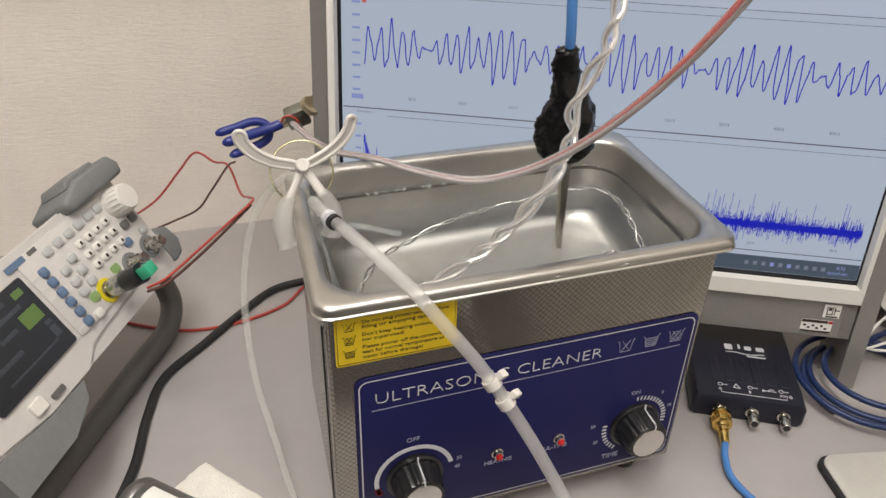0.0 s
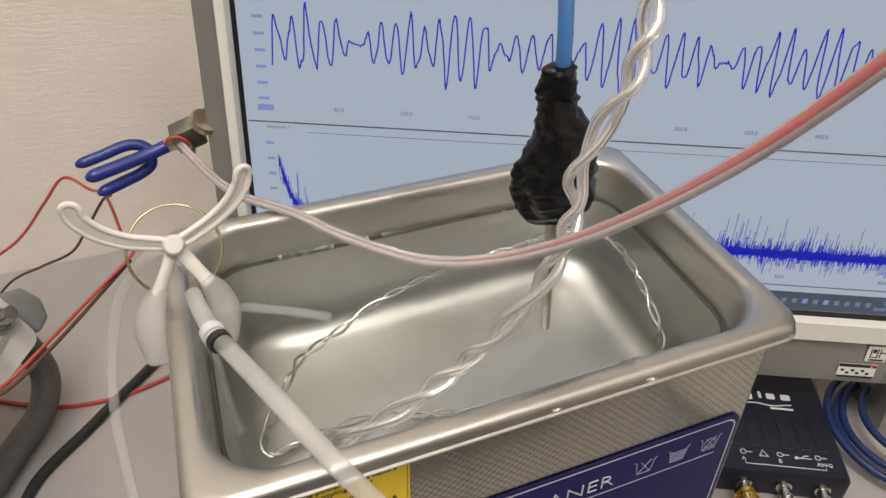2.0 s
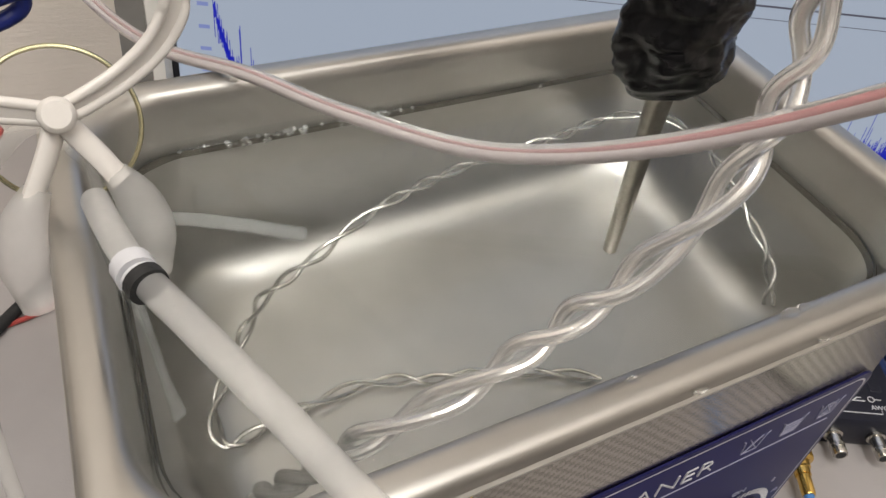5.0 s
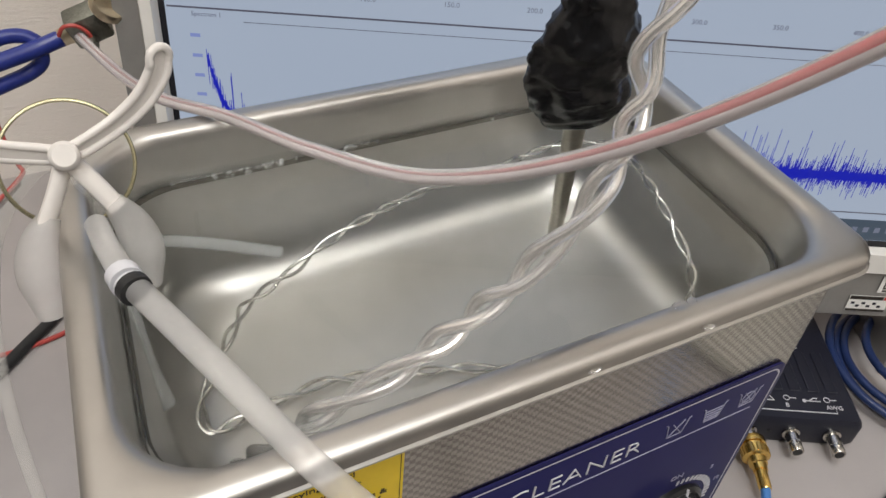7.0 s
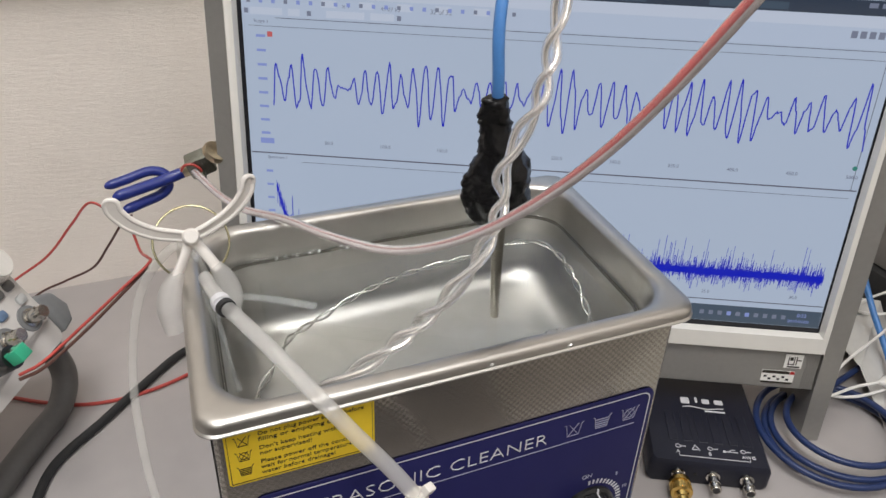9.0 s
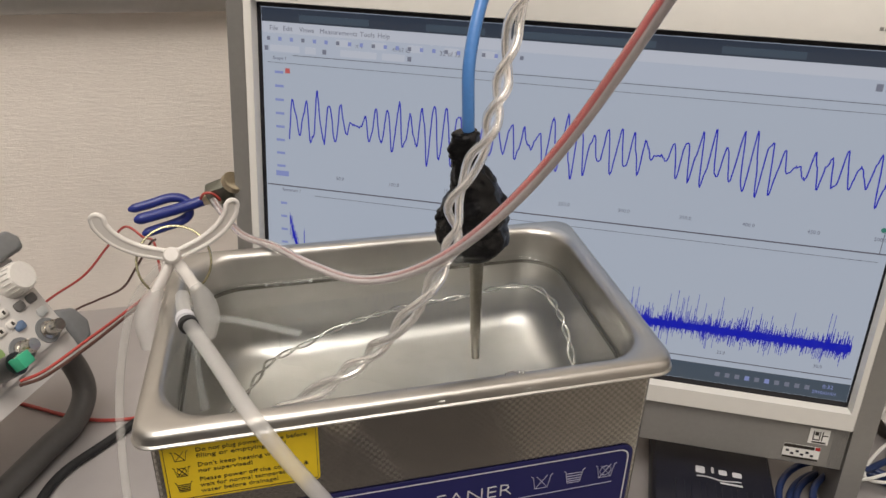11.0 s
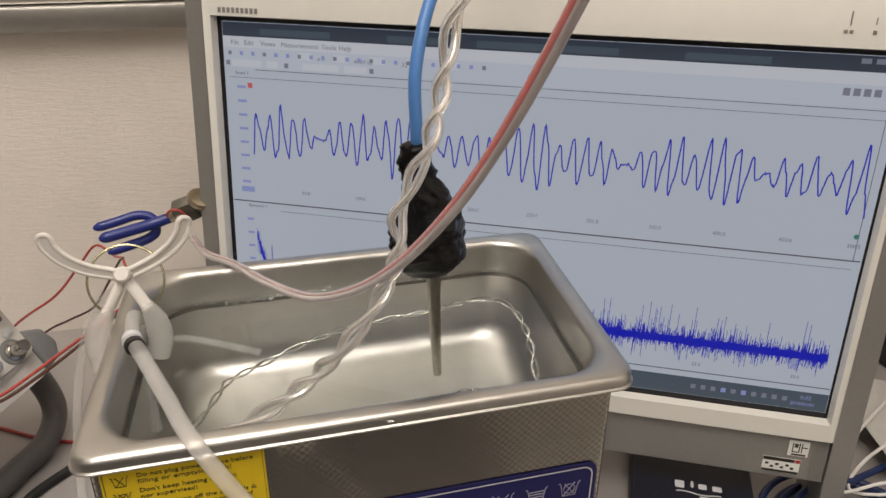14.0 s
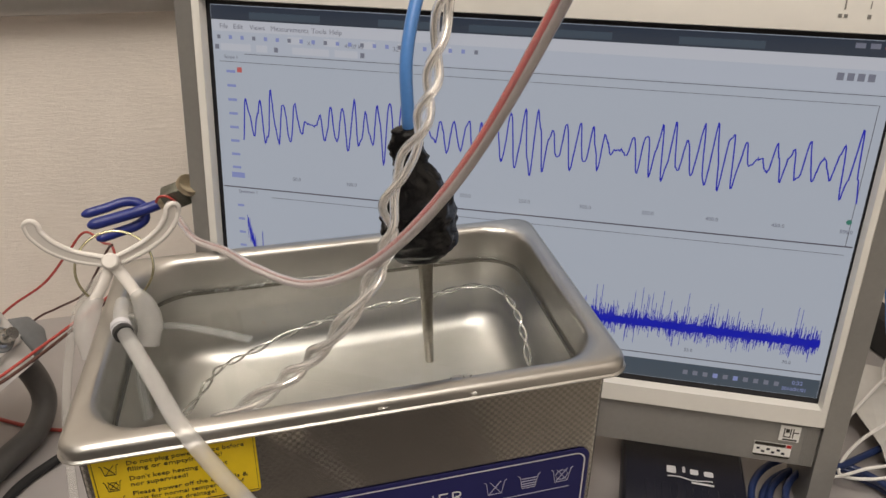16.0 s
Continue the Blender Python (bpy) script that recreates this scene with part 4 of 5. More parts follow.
# ---- function generator ----
gen = thing("function_generator", "pale grey function generator with keypad, tilted back on its dark handle", "function generator", m=pose(-0.0764, 0.2601, 0.1053, -33, 0, 62))
GP = SC  # x along the panel, y up it, z out of it


def gslab(x0, y0, x1, y1, z0, z1, r, edge=0.0):
    return slab(rounded(x0, y0, x1, y1, r, 4), z0, z1, GP, edge)


part("casing", loft([[Vector(GP(x, y, z)) for x, y in rounded(-0.232 + e, -0.020 + e, 0.004 - e, 0.078 - e * 1.4, 0.008, 4)] for e, z in ((0.012, -0.090), (0.008, -0.085), (0.004, -0.025), (0.002, -0.004))]), GENW, gen, "pale plastic casing")
front = part("front_panel", loft([[Vector(GP(x, y, z)) for x, y in [(-0.228, -0.010), (-0.180, -0.018), (-0.135, -0.018), (-0.118, -0.008), (-0.096, -0.006), (-0.012, -0.001), (0.002, 0.004), (0.002, 0.068), (-0.004, 0.074), (-0.228, 0.074)]] for z in (-0.006, -0.0015)]), GENW, gen, "pale front panel")
part("key_field", gslab(-0.122, 0.0005, 0.0, 0.069, -0.0014, 0.0, 0.004, 0.0005), GENF, front)
part("display", gslab(-0.2060, 0.0030, -0.1270, 0.0600, -0.0014, 0.0006, 0.002), GSCR, gen, "dark instrument display with green signs", smooth=False)
for k, (x, y, w, h, m_) in enumerate(((-0.150, 0.030, 0.017, 0.011, GSCRG), (-0.142, 0.050, 0.009, 0.005, GSCRG), (-0.188, 0.012, 0.05, 0.0015, GSCRT), (-0.170, 0.052, 0.020, 0.003, GSCRT), (-0.170, 0.044, 0.028, 0.003, GSCRT), (-0.172, 0.034, 0.016, 0.003, GSCRT), (-0.190, 0.022, 0.026, 0.003, GSCRT), (-0.138, 0.014, 0.006, 0.008, GSCRT), (-0.138, 0.024, 0.006, 0.003, GSCRT))):
    part("display_sign", gslab(x, y, x + w, y + h, 0.0006, 0.0009, 0.0005), m_, gen, smooth=False)
key_w = gslab(-0.0042, -0.0030, 0.0042, 0.0030, 0.0, 0.0042, 0.0022, 0.0012)
me_key = bpy.data.meshes.new("key")
key_w.to_mesh(me_key)
key_w.free()


def key(x, y, material, sx=1.0, sy=1.0, sz=1.0):
    bm = bmesh.new()
    bm.from_mesh(me_key)
    for v in bm.verts:
        v.co = Vector((v.co.x * sx * 0.92 + x, v.co.y * sz * 0.62, v.co.z * sy * 0.95 + y))
    return part("key", bm, material, gen)


for i in range(4):
    for j in range(3):
        k_ = key(-0.0345 - 0.0112 * i, 0.0488 - 0.0096 * j, KEYW)
        part("key_sign", gslab(-0.0356 - 0.0112 * i, 0.0474 - 0.0096 * j, -0.0334 - 0.0112 * i, 0.0502 - 0.0096 * j, 0.0026, 0.0028, 0.0004), INK, k_, smooth=False)
for i in range(6):
    key(-0.0310 - 0.0128 * i, 0.0600, KEYG, 1.15, 1.15, 0.8)
    key(-0.1100, 0.0510 - 0.0090 * i, KEYB, 0.9, 1.25, 1.3)
    part("soft_key_line", gslab(-0.1215, 0.0505 - 0.0090 * i, -0.1142, 0.0515 - 0.0090 * i, 0.0, 0.0003, 0.0003), PRINT, front, smooth=False)
for x, y, m_ in ((-0.0830, 0.0455, KEYG), (-0.0945, 0.0420, KEYG), (-0.0830, 0.0345, KEYG), (-0.0945, 0.0315, KEYG), (-0.0830, 0.0240, KEYG), (-0.0950, 0.0225, KEYG), (-0.0910, 0.0145, LITG), (-0.0980, 0.0040, KEYW), (-0.0580, 0.0180, LITG), (-0.0300, 0.0250, KEYB), (-0.0080, 0.0240, KEYG)):
    key(x, y, m_, 1.1, 1.15)
for x in (-0.0200, -0.0080):
    key(x, 0.0365, GEND, 1.1, 1.2)
kn = part("dial", turned(GP(-0.0130, 0.0540, 0.0), GP(-0.0130, 0.0540, 0.0165), [(0, 0.0122), (0.15, 0.0122), (0.3, 0.0114), (0.9, 0.0108), (1, 0.0098)], 36), KEYW, gen, "pale round dial knob")
part("dial_flutes", join(*[rod(GP(-0.0130 + 0.0112 * math.cos(a), 0.0540 + 0.0112 * math.sin(a), 0.006), GP(-0.0130 + 0.0107 * math.cos(a), 0.0540 + 0.0107 * math.sin(a), 0.0150), 0.0008, 6) for a in [k * math.tau / 18 for k in range(18)]]), KEYW, kn)
part("maker_shape", gslab(-0.1310, 0.0645, -0.1130, 0.0690, -0.0014, 0.0002, 0.0008), KEYB, front, "plain shape of a maker's mark", smooth=False)
part("maker_shape", gslab(-0.1090, 0.0650, -0.1000, 0.0685, -0.0014, 0.0002, 0.0008), GEND, front, smooth=False)
for x, ring_m in ((-0.0770, YELRING), (-0.0410, GENG), (-0.0140, GENG)):
    b_ = part("output_socket", turned(GP(x, 0.0105, 0.0), GP(x, 0.0105, 0.0150), [(0, 0.0068), (0.15, 0.0068), (0.18, 0.0049), (0.95, 0.0049), (1, 0.0044)], 22), CHROME, gen, "silver coaxial output socket")
    part("socket_ring", turned(GP(x, 0.0105, -0.0001), GP(x, 0.0105, 0.0010), [(0, 0.0100), (1, 0.0096)], 26), ring_m, b_)
    part("lug", rod(GP(x, 0.0047, 0.0105), GP(x, 0.0163, 0.0105), 0.0011, 8), CHROME, b_)
part("side_port", gslab(-0.1720, -0.0135, -0.1600, -0.0095, -0.0014, 0.0004, 0.0008), GEND, front, "small dark side port", smooth=False)
part("power_key", gslab(-0.1900, -0.0125, -0.1780, -0.0030, -0.0014, 0.0020, 0.002, 0.0006), KEYW, front)
def bumper(outline, zs, soft):
    """A rubber corner piece with rounded edges."""
    bm = loft([[Vector(GP(x, y, z)) for x, y in outline] for z in zs])
    bmesh.ops.bevel(bm, geom=bm.edges[:], offset=soft, segments=3, affect="EDGES", profile=0.5, clamp_overlap=True)
    return bm


tb = part("top_bumper", bumper(((-0.058, 0.069), (0.010, 0.069), (0.013, 0.078), (0.007, 0.087), (-0.036, 0.087), (-0.062, 0.078)), (-0.032, 0.009), 0.0034), GENG, gen, "grey rubber corner bumper")
part("rib", bumper(((-0.046, 0.084), (-0.004, 0.084), (-0.006, 0.0905), (-0.040, 0.0905)), (-0.026, 0.003), 0.0016), GENG, tb)
eb = part("end_bumper", bumper(((0.0025, -0.016), (0.016, -0.014), (0.023, -0.003), (0.019, 0.012), (0.0025, 0.020)), (-0.044, -0.001), 0.0032), GENG, gen, "grey rubber end bumper")
part("rib", bumper(((0.0150, -0.009), (0.0255, -0.006), (0.0245, 0.004), (0.0150, 0.008)), (-0.036, -0.010), 0.0014), GENG, eb)
part("low_bumper", loft([[Vector(GP(x, y, z)) for x, y in ((-0.236, -0.040), (-0.182, -0.040), (-0.155, -0.030), (-0.148, -0.019), (-0.182, -0.0185), (-0.236, -0.012))] for z in (-0.060, -0.004, 0.002)]), GENG, gen, "grey rubber lower bumper")
GM = gen.matrix_world.inverted()
h_pts = [GM @ Vector(p) for p in ((-0.106, 0.292, 0.088), (-0.092, 0.297, 0.060), (-0.083, 0.290, 0.030), (-0.090, 0.268, 0.0135), (-0.108, 0.236, 0.0125), (-0.145, 0.166, 0.0125), (-0.180, 0.100, 0.0125), (-0.205, 0.055, 0.0125), (-0.222, 0.030, 0.022), (-0.250, 0.030, 0.055))]
part("handle", tube(h_pts, 0.0128, 14, flat=0.75), GEND, gen, "dark grey carrying handle used as a stand")
adapter = thing("terminal_adapter", "black coaxial adapter with a green screw terminal on the generator", "adapter", m=gen.matrix_world.copy())
part("collar", turned(GP(-0.0770, 0.0105, 0.0060), GP(-0.0770, 0.0105, 0.0190), [(0, 0.0070), (0.1, 0.0074), (0.8, 0.0074), (1, 0.0066)], 22), CHROME, adapter)
part("barrel", turned(GP(-0.0770, 0.0105, 0.0185), GP(-0.0770, 0.0105, 0.0370), [(0, 0.0072), (0.1, 0.0078), (1, 0.0078)], 20), BLACK, adapter, "black barrel")
tb_ = part("terminal_block", box((-0.0820, -0.0470, 0.0060), (-0.0720, -0.0372, 0.0150), 0.0006), GREENP, adapter, "green two-way screw terminal")
for q in (-0.0800, -0.0740):
    part("screw", turned((q + 0.0003, -0.0421, 0.0148), (q + 0.0003, -0.0421, 0.0157), [(0, 0.0017), (1, 0.0017)], 12), CHROME, tb_)

# ---- thin wires from the generator ----
wires = thing("red_test_leads", "thin red and brown leads looping from the generator terminal", "wires", base=(-0.08, 0.18, 0.10))
part("red_lead", tube([(-0.088, 0.170, 0.127), (-0.074, 0.178, 0.128), (-0.050, 0.200, 0.134), (-0.024, 0.224, 0.141), (-0.0033, 0.2404, 0.1485), (-0.0040, 0.262, 0.141), (-0.0088, 0.2942, 0.1290), (-0.0150, 0.3300, 0.1400), (-0.0263, 0.3560, 0.1330), (-0.0420, 0.3700, 0.1380), (-0.0600, 0.3740, 0.1180), (-0.0850, 0.3760, 0.0900), (-0.1250, 0.3800, 0.0620), (-0.17, 0.385, 0.012), (-0.21, 0.39, 0.002)], 0.0011, 8), REDW, wires, "red lead")
part("brown_lead", tube([(-0.0100, 0.3020, 0.1560), (-0.0164, 0.3154, 0.146), (-0.0330, 0.3290, 0.1170), (-0.0481, 0.3391, 0.0940), (-0.0740, 0.3580, 0.0740), (-0.1012, 0.3755, 0.0534), (-0.14, 0.39, 0.012), (-0.19, 0.40, 0.002)], 0.0010, 8), BROWNW, wires, "dark brown lead")
part("red_lead", tube([(-0.0880, 0.1675, 0.1255), (-0.074, 0.176, 0.1250), (-0.050, 0.198, 0.130), (-0.024, 0.223, 0.138), (-0.0045, 0.2400, 0.1455)], 0.0012, 8), BROWNW, wires)
part("desk_lead", tube([(-0.175, 0.335, 0.0018), (-0.1384, 0.3155, 0.0018), (-0.1034, 0.2934, 0.0018), (-0.0687, 0.2787, 0.0018), (-0.0278, 0.2781, 0.0018), (0.0167, 0.293, 0.0018), (0.0402, 0.318, 0.0018), (0.065, 0.345, 0.0018)], 0.0016, 8), REDW, wires, "red lead lying on the desk")
solid("power_cable", tube([(0.080, 0.328, 0.0042), (0.0447, 0.3267, 0.0042), (0.0094, 0.3184, 0.0042), (-0.0269, 0.2856, 0.0042), (-0.0602, 0.2517, 0.0042), (-0.0951, 0.2149, 0.0042), (-0.1091, 0.1703, 0.0042), (-0.1175, 0.1237, 0.0042), (-0.1300, 0.0850, 0.0042), (-0.150, 0.02, 0.0042), (-0.17, -0.10, 0.0042)], 0.0036, 12), RUBBER, "black power cable curving over the desk", "cable")

# ---- retort clamp with blue prongs ----
clamp = thing("retort_clamp", "metal retort clamp with blue vinyl-dipped prongs beside the monitor", "clamp", base=(0.042, 0.286, 0.198))
part("prong", tube([(0.0310, 0.2860, 0.1935), (0.0180, 0.2840, 0.1905), (0.000, 0.2790, 0.1885), (-0.0190, 0.2740, 0.1865)], lambda s: 0.0042 * (1 - 0.7 * max(0.0, (s - 0.88) / 0.12) ** 3), 14), BLUEDIP, clamp, "blue vinyl-dipped prong")
part("prong", tube([(0.0205, 0.2880, 0.1915), (0.0150, 0.2900, 0.1950), (0.0060, 0.2900, 0.1960), (-0.0080, 0.2870, 0.1935), (-0.0234, 0.2840, 0.1912)], lambda s: 0.0036 * (1 - 0.7 * max(0.0, (s - 0.88) / 0.12) ** 3), 14), BLUEDIP, clamp, "blue vinyl-dipped prong")
part("prong", tube([(0.0200, 0.2860, 0.1900), (0.0190, 0.2870, 0.1820), (0.0120, 0.2860, 0.1775), (0.0000, 0.2800, 0.1765), (-0.0145, 0.2730, 0.1755)], lambda s: 0.0038 * (1 - 0.7 * max(0.0, (s - 0.88) / 0.12) ** 3), 14), BLUEDIP, clamp, "blue vinyl-dipped prong")
part("neck", turned((0.0300, 0.2862, 0.1932), (0.0390, 0.2862, 0.1965), [(0, 0.0042), (0.4, 0.0046), (1, 0.0062)], 16), BRASSISH, clamp)
bm = box((-0.0095, -0.0070, -0.0080), (0.0095, 0.0070, 0.0080), 0.0018)
bm.transform(Matrix.Translation((0.0445, 0.2855, 0.1995)) @ Euler((0.2, -0.35, -0.1)).to_matrix().to_4x4())
blk = part("block", bm, CASTMET, clamp, "cast metal boss")
part("bolt", turned((0.0440, 0.2790, 0.1940), (0.0440, 0.2745, 0.1925), [(0, 0.0032), (1, 0.0030)], 10), CASTMET, blk)
part("thumb_screw", join(turned((0.0535, 0.2780, 0.2085), (0.0560, 0.2755, 0.2125), [(0, 0.0075), (0.2, 0.0088), (0.8, 0.0088), (1, 0.0080)], 24), rod((0.0500, 0.2820, 0.2040), (0.0540, 0.2775, 0.2095), 0.0028, 10)), BRASSISH, clamp, "round thumb screw")
part("arm", rod((0.0500, 0.2850, 0.2020), (0.0780, 0.3300, 0.2060), 0.0042, 14), CASTMET, clamp, "dark rod reaching behind the monitor")
stand = thing("retort_stand", "steel retort stand hidden behind the monitor", "stand", base=(0.081, 0.336, 0))
part("pole", rod((0.0815, 0.3370, 0.006), (0.0815, 0.3370, 0.230), 0.0052, 16), CHROME, stand)
part("plate", box((0.0600, 0.3180, 0.0005), (0.1600, 0.4180, 0.0080), 0.002), CASTMET, stand)

# ---- pink hanging cable ----
twin = thing("hanging_cable", "clear-jacketed red cable hanging from the clamp over the tank", "cable", base=(0.0405, 0.283, 0.195))
pink = [(0.0381, 0.2819, 0.1965), (0.0504, 0.2356, 0.1967), (0.061, 0.1904, 0.2066), (0.0788, 0.1479, 0.2186), (0.0968, 0.1027, 0.2279), (0.1198, 0.0554, 0.2419), (0.145, 0.0082, 0.276), (0.1665, -0.0412, 0.3322), (0.1837, -0.0838, 0.4026), (0.195, -0.125, 0.48), (0.20, -0.17, 0.60)]
C = spline(pink, 14)
fr = carried_frames(C)
jk = part("jacket", tube(C, 0.0026, 14, raw=True), JACKET, twin, "clear outer jacket")
jk.visible_shadow = False
part("pale_core", tube([p + (Vector((0.35, -0.3, -0.9))).normalized() * 0.0007 for p in C], 0.0015, 10, raw=True), PALE, twin, "milky white core")
UPR = [p + (Vector((0, -0.3, 0.9))).normalized() * 0.0009 for p in C]
part("red_core", tube(UPR, lambda s: 0.0004 + 0.0011 * min(1.0, max(0.0, (s - 0.5) * 4)), 10, raw=True), DULLRED, twin, "faded red core, brighter towards the top")
part("loop", tube([(0.030, 0.279, 0.198), (0.033, 0.277, 0.203), (0.039, 0.276, 0.203), (0.044, 0.277, 0.197), (0.0405, 0.279, 0.193)], 0.0010, 8), REDW, twin, "red wire end looped round the clamp")

# ---- black transducer lump with its blue cable ----
lump = thing("wrapped_transducer", "transducer wrapped in lumpy black putty tape above the water", "transducer", base=(0.184, 0.070, 0.163))
p_top, p_bot = Vector((0.1730, 0.0632, 0.3165)), Vector((0.1838, 0.0710, 0.2395))
prof = [(0.0, 0.0040), (0.02, 0.0052), (0.08, 0.0064), (0.18, 0.0070), (0.30, 0.0088), (0.42, 0.0124), (0.54, 0.0158), (0.66, 0.0176), (0.78, 0.0180), (0.88, 0.0165), (0.95, 0.0125), (0.99, 0.0075), (1.0, 0.0040)]
fine = []
for (s0, r0), (s1, r1) in zip(prof, prof[1:]):
    fine += [(s0 + (s1 - s0) * k / 9, r0 + (r1 - r0) * k / 9) for k in range(9)]
bm = turned(p_top, p_bot, fine + [prof[-1]], 96)
axis = (p_bot - p_top).normalized()
for v in bm.verts:
    s = (v.co - p_top).dot(axis)
    c = p_top + axis * s
    d = (v.co - c)
    if d.length > 1e-5:
        f = 0.0030 * noise.noise(v.co * 75) + 0.0016 * noise.noise(v.co * 150 + Vector((3, 1, 7))) + 0.0018 * abs(noise.noise(Vector((v.co.x * 130 + v.co.z * 60, v.co.y * 130, v.co.z * 300)))) + 0.0003 * noise.noise(v.co * 420)
        v.co += d.normalized() * f
    v.co = c + Vector(((v.co - c).x * 1.08, (v.co - c).y * 0.72, (v.co - c).z))
part("putty", bm, PUTTY, lump, "shiny black putty wrapping")
part("probe", turned((0.1838, 0.0712, 0.2430), (0.1872, 0.0728, 0.1560), [(0, 0.0042), (0.3, 0.0034), (0.8, 0.0027), (1, 0.0025)], 16), ROD, lump, "thin steel rod dipping into the water")
part("cable", tube([(0.1745, 0.0648, 0.3060), (0.1730, 0.0630, 0.3250), (0.1740, 0.0680, 0.3500), (0.1835, 0.0815, 0.3765), (0.2010, 0.1030, 0.4000), (0.2225, 0.1287, 0.4251), (0.2474, 0.1574, 0.4595), (0.26, 0.18, 0.55), (0.265, 0.19, 0.68)], 0.0031, 12), BLUEC, lump, "bright blue cable")

# ---- twisted clear wire ----
pair = thing("twisted_wire", "pair of clear-jacketed wires twisted together and dipping into the tank", "wire", base=(0.064, 0.017, 0.19))
over = [(0.205, 0.020, 0.62), (0.196, 0.018, 0.50), (0.1880, 0.0174, 0.425), (0.1833, 0.0174, 0.3964), (0.1771, 0.0184, 0.3766), (0.1735, 0.0164, 0.3567), (0.1665, 0.0110, 0.3327), (0.1545, 0.0150, 0.3022), (0.1540, 0.0130, 0.2836), (0.1427, 0.0075, 0.2640), (0.1276, 0.0090, 0.2420), (0.1120, 0.0130, 0.2240), (0.0904, 0.0165, 0.2070), (0.0700, 0.0220, 0.1920), (0.0560, 0.0270, 0.1740), (0.0480, 0.0340, 0.1500), (0.0460, 0.0420, 0.1280)]
under = [(0.2277, 0.0305, 0.1495), (0.2379, 0.0443, 0.1600), (0.2450, 0.0720, 0.1700), (0.2455, 0.0969, 0.1830), (0.2400, 0.1160, 0.1855), (0.2228, 0.1270, 0.1790), (0.1959, 0.1290, 0.1690), (0.1562, 0.1270, 0.1657), (0.1171, 0.1220, 0.1574), (0.0892, 0.1111, 0.1508), (0.0690, 0.1050, 0.1420), (0.0590, 0.1000, 0.1260), (0.0500, 0.0900, 0.1180), (0.0420, 0.0780, 0.1165), (0.0440, 0.0660, 0.1165), (0.0600, 0.0690, 0.1160), (0.0914, 0.0710, 0.1160), (0.1131, 0.0641, 0.1160), (0.1348, 0.0582, 0.1160), (0.1514, 0.0507, 0.1160), (0.1686, 0.0401, 0.1160)]
for k in range(2):
    st = part("strand", tube(helix(over, 0.0025, 0.040, math.pi * k), 0.0020, 10, raw=True), JACKET, pair, "clear plastic strand")
    st.visible_shadow = False
    part("core", tube(helix(over, 0.0025, 0.040, math.pi * k), 0.00095, 8, raw=True), WIRE, st, "tinned wire core")
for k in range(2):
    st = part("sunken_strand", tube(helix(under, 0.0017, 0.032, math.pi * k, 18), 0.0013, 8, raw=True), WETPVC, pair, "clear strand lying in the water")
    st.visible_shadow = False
    part("core", tube(helix(under, 0.0017, 0.032, math.pi * k, 18), 0.00080, 8, raw=True), DIMWIRE, st, "thin tinned wire core")

# ---- plastic spring clamp on the rim ----
clip = thing("spring_clamp", "white plastic spring clamp gripping the tank rim and a tube", "clamp", base=(0.022, 0.100, 0.212))
PV = Vector((0.0221, 0.1140, 0.2359))


def arm(points, w, t):
    """A thin strap with a rounded bead running along both edges and round its tip."""
    C = spline(points, 8)
    loops, near, far = [], [], []
    for i, p in enumerate(C):
        d = (C[min(i + 1, len(C) - 1)] - C[max(i - 1, 0)]).normalized()
        side = Vector((0.0, -0.04, 1.0))
        side = (side - d * side.dot(d)).normalized()
        n = d.cross(side)
        q = w * (1 - 0.35 * (1 - i / (len(C) - 1)))
        loops.append([p + side * a + n * b for a, b in ((-q, -t * 0.4), (q, -t * 0.4), (q, t * 0.1), (-q, t * 0.1))])
        near.append(p + side * q)
        far.append(p - side * q)
    tip = [C[-1] + side * w * math.cos(a) + d * w * math.sin(a) for a in [math.pi * k / 8 for k in range(1, 8)]]
    bead = tube(near + tip + far[::-1], t * 0.62, 10, raw=True)
    web = loft(loops + [[C[-1] + d * w * 0.8 + side * a + n * b for a, b in ((-w * 0.5, -t * 0.4), (w * 0.5, -t * 0.4), (w * 0.5, t * 0.1), (-w * 0.5, t * 0.1))]])
    return join(web, bead)


part("left_arm", arm([PV, (0.0150, 0.1150, 0.2378), (0.0040, 0.1165, 0.2408), (-0.0060, 0.1175, 0.2470), (-0.0120, 0.1180, 0.2545), (-0.0132, 0.1180, 0.2590)], 0.0034, 0.0023), WHITENY, clip, "white curved handle arm")
part("right_arm", arm([PV, (0.0290, 0.1150, 0.2380), (0.0400, 0.1180, 0.2420), (0.0490, 0.1200, 0.2480), (0.0545, 0.1212, 0.2550), (0.0560, 0.1216, 0.2600)], 0.0034, 0.0023), WHITENY, clip, "white curved handle arm")
part("hinge", turned(PV + Vector((0.000, 0.0052, -0.0036)), PV + Vector((0.000, -0.0058, 0.0040)), [(0, 0.0038), (0.1, 0.0046), (0.85, 0.0046), (0.95, 0.0042), (1, 0.0034)], 24), WHITENY, clip, "round hinge pin")
part("outer_jaw", tube([PV, (0.0170, 0.1095, 0.2270), (0.0110, 0.1050, 0.2180)], 0.0034, 12, flat=0.7), WHITENY, clip)
part("inner_jaw", tube([PV, (0.0285, 0.1090, 0.2265), (0.0330, 0.1050, 0.2190)], 0.0034, 12, flat=0.7), WHITENY, clip)
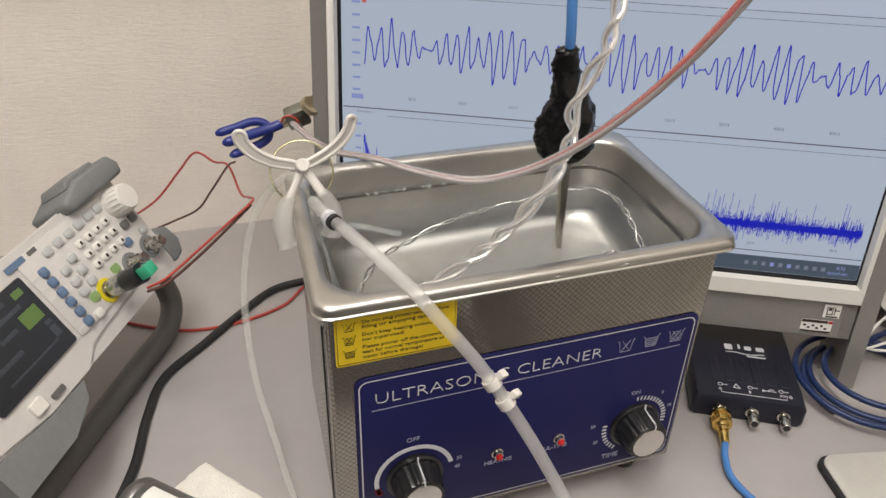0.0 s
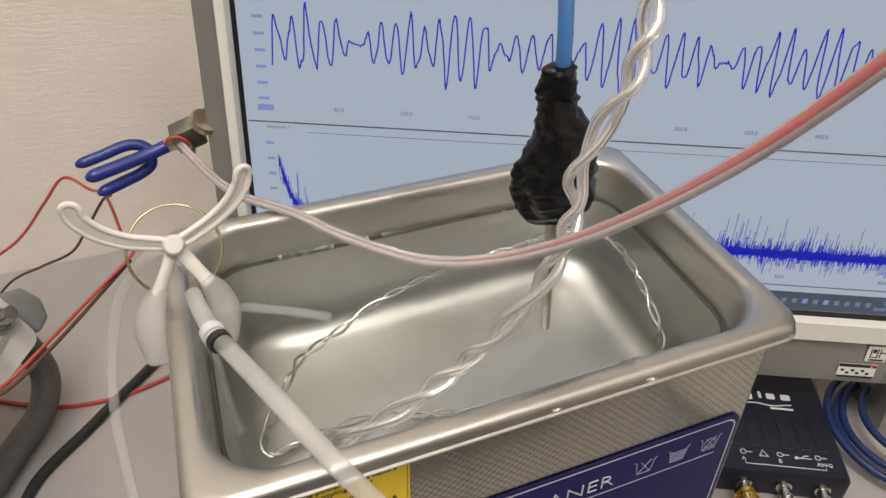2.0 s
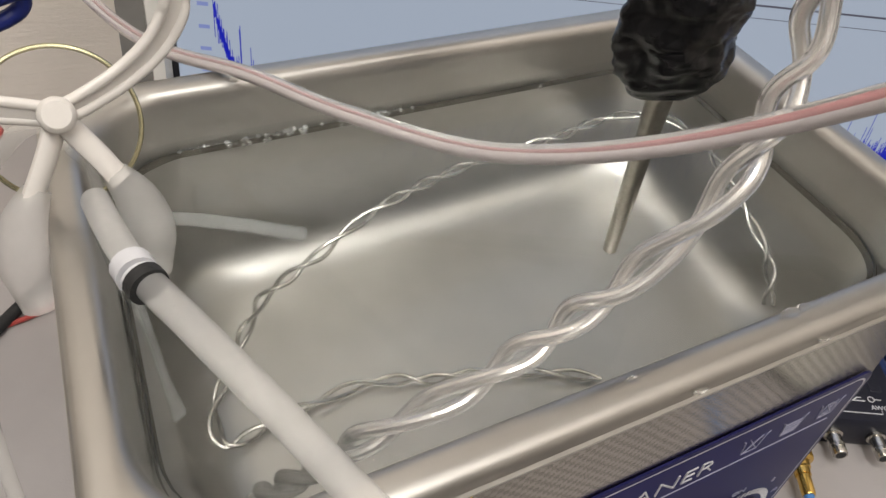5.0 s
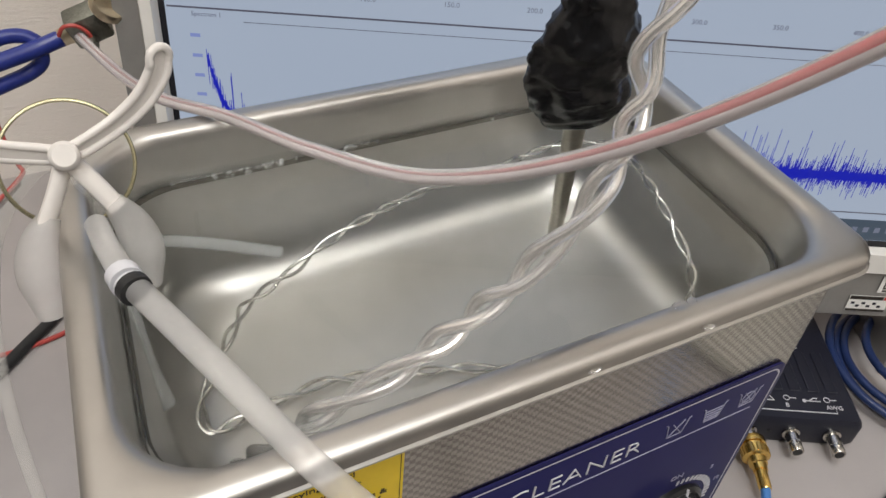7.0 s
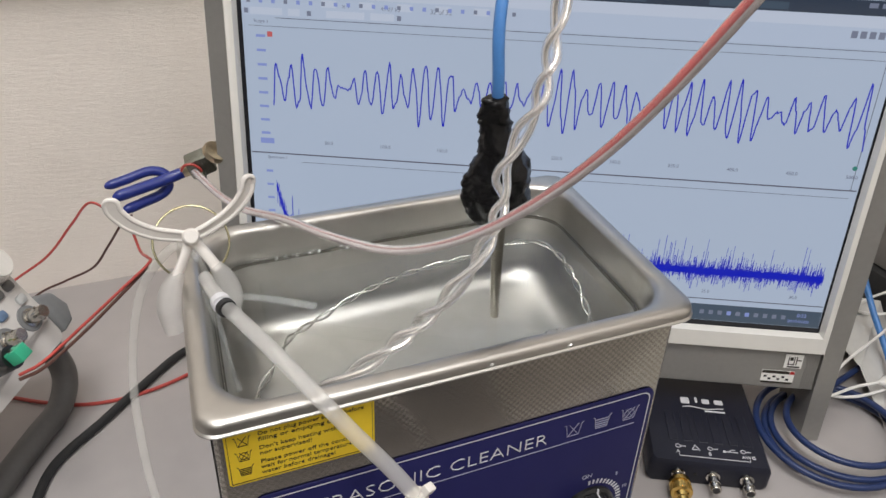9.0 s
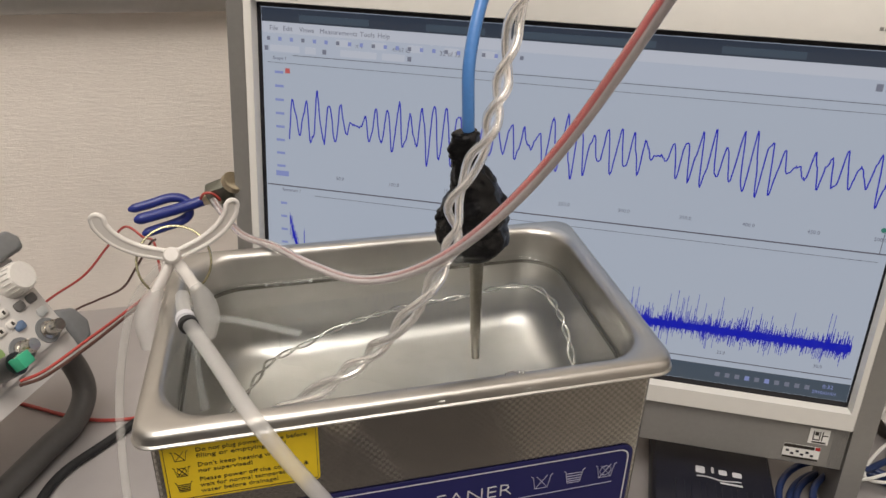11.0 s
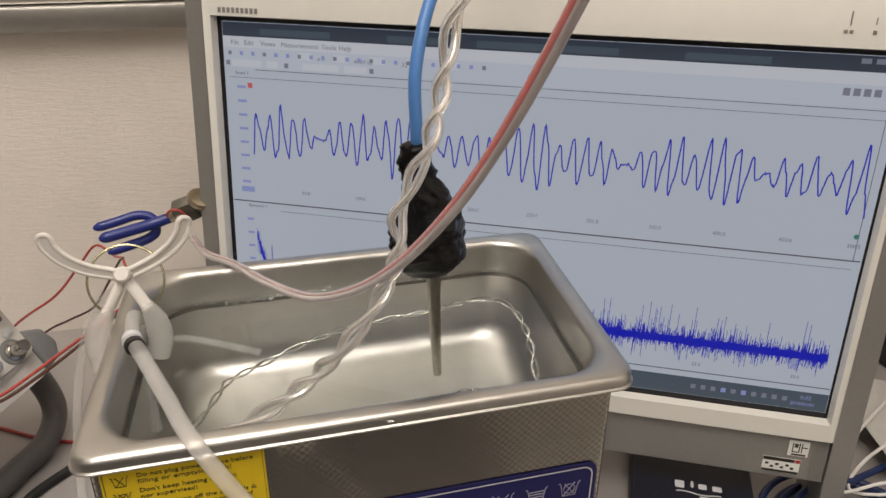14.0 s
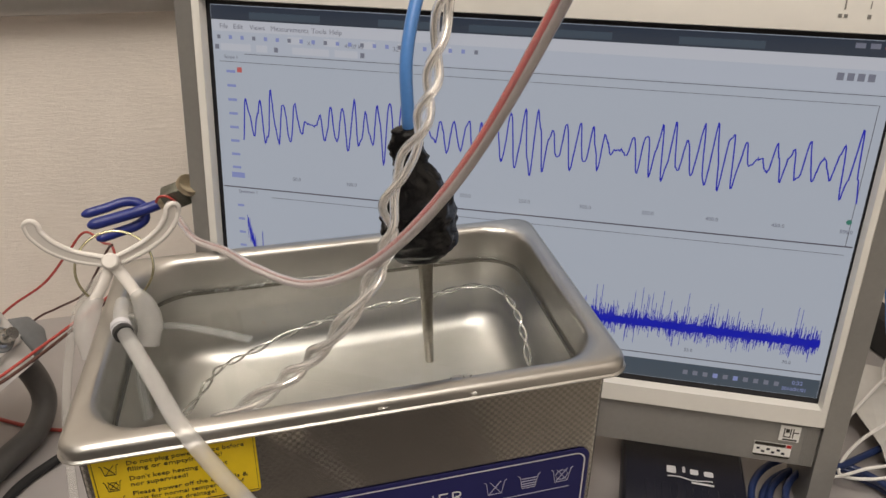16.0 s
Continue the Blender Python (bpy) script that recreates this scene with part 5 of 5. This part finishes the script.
part("outer_sleeve", tube([(0.0130, 0.1070, 0.2200), (0.0075, 0.1030, 0.2120), (0.0052, 0.1000, 0.2020), (0.0068, 0.0970, 0.1900)], lambda s: 0.0035 + 0.0032 * math.sin(min(1, s * 1.25) * 2.1), 16), SILICONE, clip, "milky silicone sleeve")
part("inner_sleeve", tube([(0.0318, 0.1065, 0.2210), (0.0358, 0.1030, 0.2130), (0.0372, 0.1000, 0.2030), (0.0345, 0.0970, 0.1930)], lambda s: 0.0035 + 0.0032 * math.sin(min(1, s * 1.25) * 2.1), 16), SILICONE, clip, "milky silicone sleeve")
RC = Vector((0.0222, 0.1173, 0.2310))
r1, r2 = Vector((1, 0, -0.03)).normalized(), Vector((0.03, 0.50, 0.86)).normalized()
part("spring", tube([RC + (r1 * math.cos(a) + r2 * math.sin(a)) * 0.0198 for a in [radians(-70 + 6 * k) for k in range(54)]], 0.0007, 8, raw=True), RINGMET, clip, "yellow-green zinc wire spring ring")

# ---- silicone tubes ----
main = thing("silicone_tube", "translucent silicone tube running from the clamp down past the panel", "tube", base=(0.030, 0.063, 0.215))
part("hose", tube([(0.0255, 0.1000, 0.2180), (0.0270, 0.0820, 0.2220), (0.030, 0.063, 0.2250), (0.037, 0.044, 0.2245), (0.047, 0.018, 0.2225), (0.0570, -0.007, 0.2185), (0.0705, -0.022, 0.2030), (0.089, -0.034, 0.1780), (0.108, -0.048, 0.1460), (0.126, -0.064, 0.1100), (0.140, -0.078, 0.0780), (0.150, -0.090, 0.045), (0.155, -0.097, 0.012), (0.168, -0.112, 0.0046)], 0.0037, 16), SILICONE, main, "milky translucent hose")
part("binding", join(tube([(0.0288, 0.0665, 0.2248), (0.0296, 0.0620, 0.2252)], 0.0049, 16), tube([(0.0299, 0.0612, 0.2251), (0.0305, 0.0590, 0.2252)], 0.0046, 16)), PRINT, main, "white thread binding")
part("black_band", tube([(0.0302, 0.0605, 0.2252), (0.0312, 0.0575, 0.2252)], 0.0048, 16), RUBBER, main, "black band round the hose")
for q0, q1, kx in (((0.0935, -0.0372, 0.1705), (0.0960, -0.0390, 0.1660), 0), ((0.1000, -0.0420, 0.1595), (0.1030, -0.0442, 0.1545), 1)):
    tie = part("cable_tie", tube([q0, q1], 0.0050, 16), WHITENY, main, "white nylon cable tie")
    d = (Vector(q1) - Vector(q0)).normalized()
    head = Vector(q0).lerp(Vector(q1), 0.5) + Vector((0.0050, -0.0010, 0.0052))
    hb = box((-0.0028, -0.0022, -0.0022), (0.0028, 0.0022, 0.0022), 0.0006)
    hb.transform(Matrix.Translation(head) @ Euler((0.4, 0.3, 0.5)).to_matrix().to_4x4())
    part("tie_head", hb, WHITENY, tie)
solid("hanging_tube", tube([(0.0270, 0.1200, 0.1960), (0.0255, 0.1290, 0.2080), (0.0200, 0.1360, 0.2185), (0.0080, 0.1420, 0.2120), (-0.0100, 0.1440, 0.1850), (-0.0225, 0.1318, 0.1371), (-0.024, 0.1032, 0.0856), (-0.0175, 0.0769, 0.0480), (-0.0106, 0.0495, 0.0130), (-0.004, 0.02, 0.0036), (0.0, -0.02, 0.0036)], 0.0027, 14), HAZE, "translucent tube hanging from the tank rim to the desk", "tube")
solid("sunken_tube", tube([(0.0270, 0.1200, 0.1960), (0.0300, 0.1270, 0.1800), (0.0450, 0.1330, 0.1700), (0.0648, 0.1290, 0.1620), (0.0882, 0.1217, 0.1520)], 0.0030, 12), FAINTSIL, "translucent tube end sunk in the tank water", "tube")
solid("dipping_tube", tube([(0.0262, 0.1000, 0.2100), (0.0262, 0.0960, 0.1900), (0.0268, 0.0880, 0.1700), (0.0280, 0.0800, 0.1540), (0.0300, 0.0720, 0.1400)], 0.0040, 12), FAINTSIL, "translucent tube standing in the water at the tank wall", "tube")
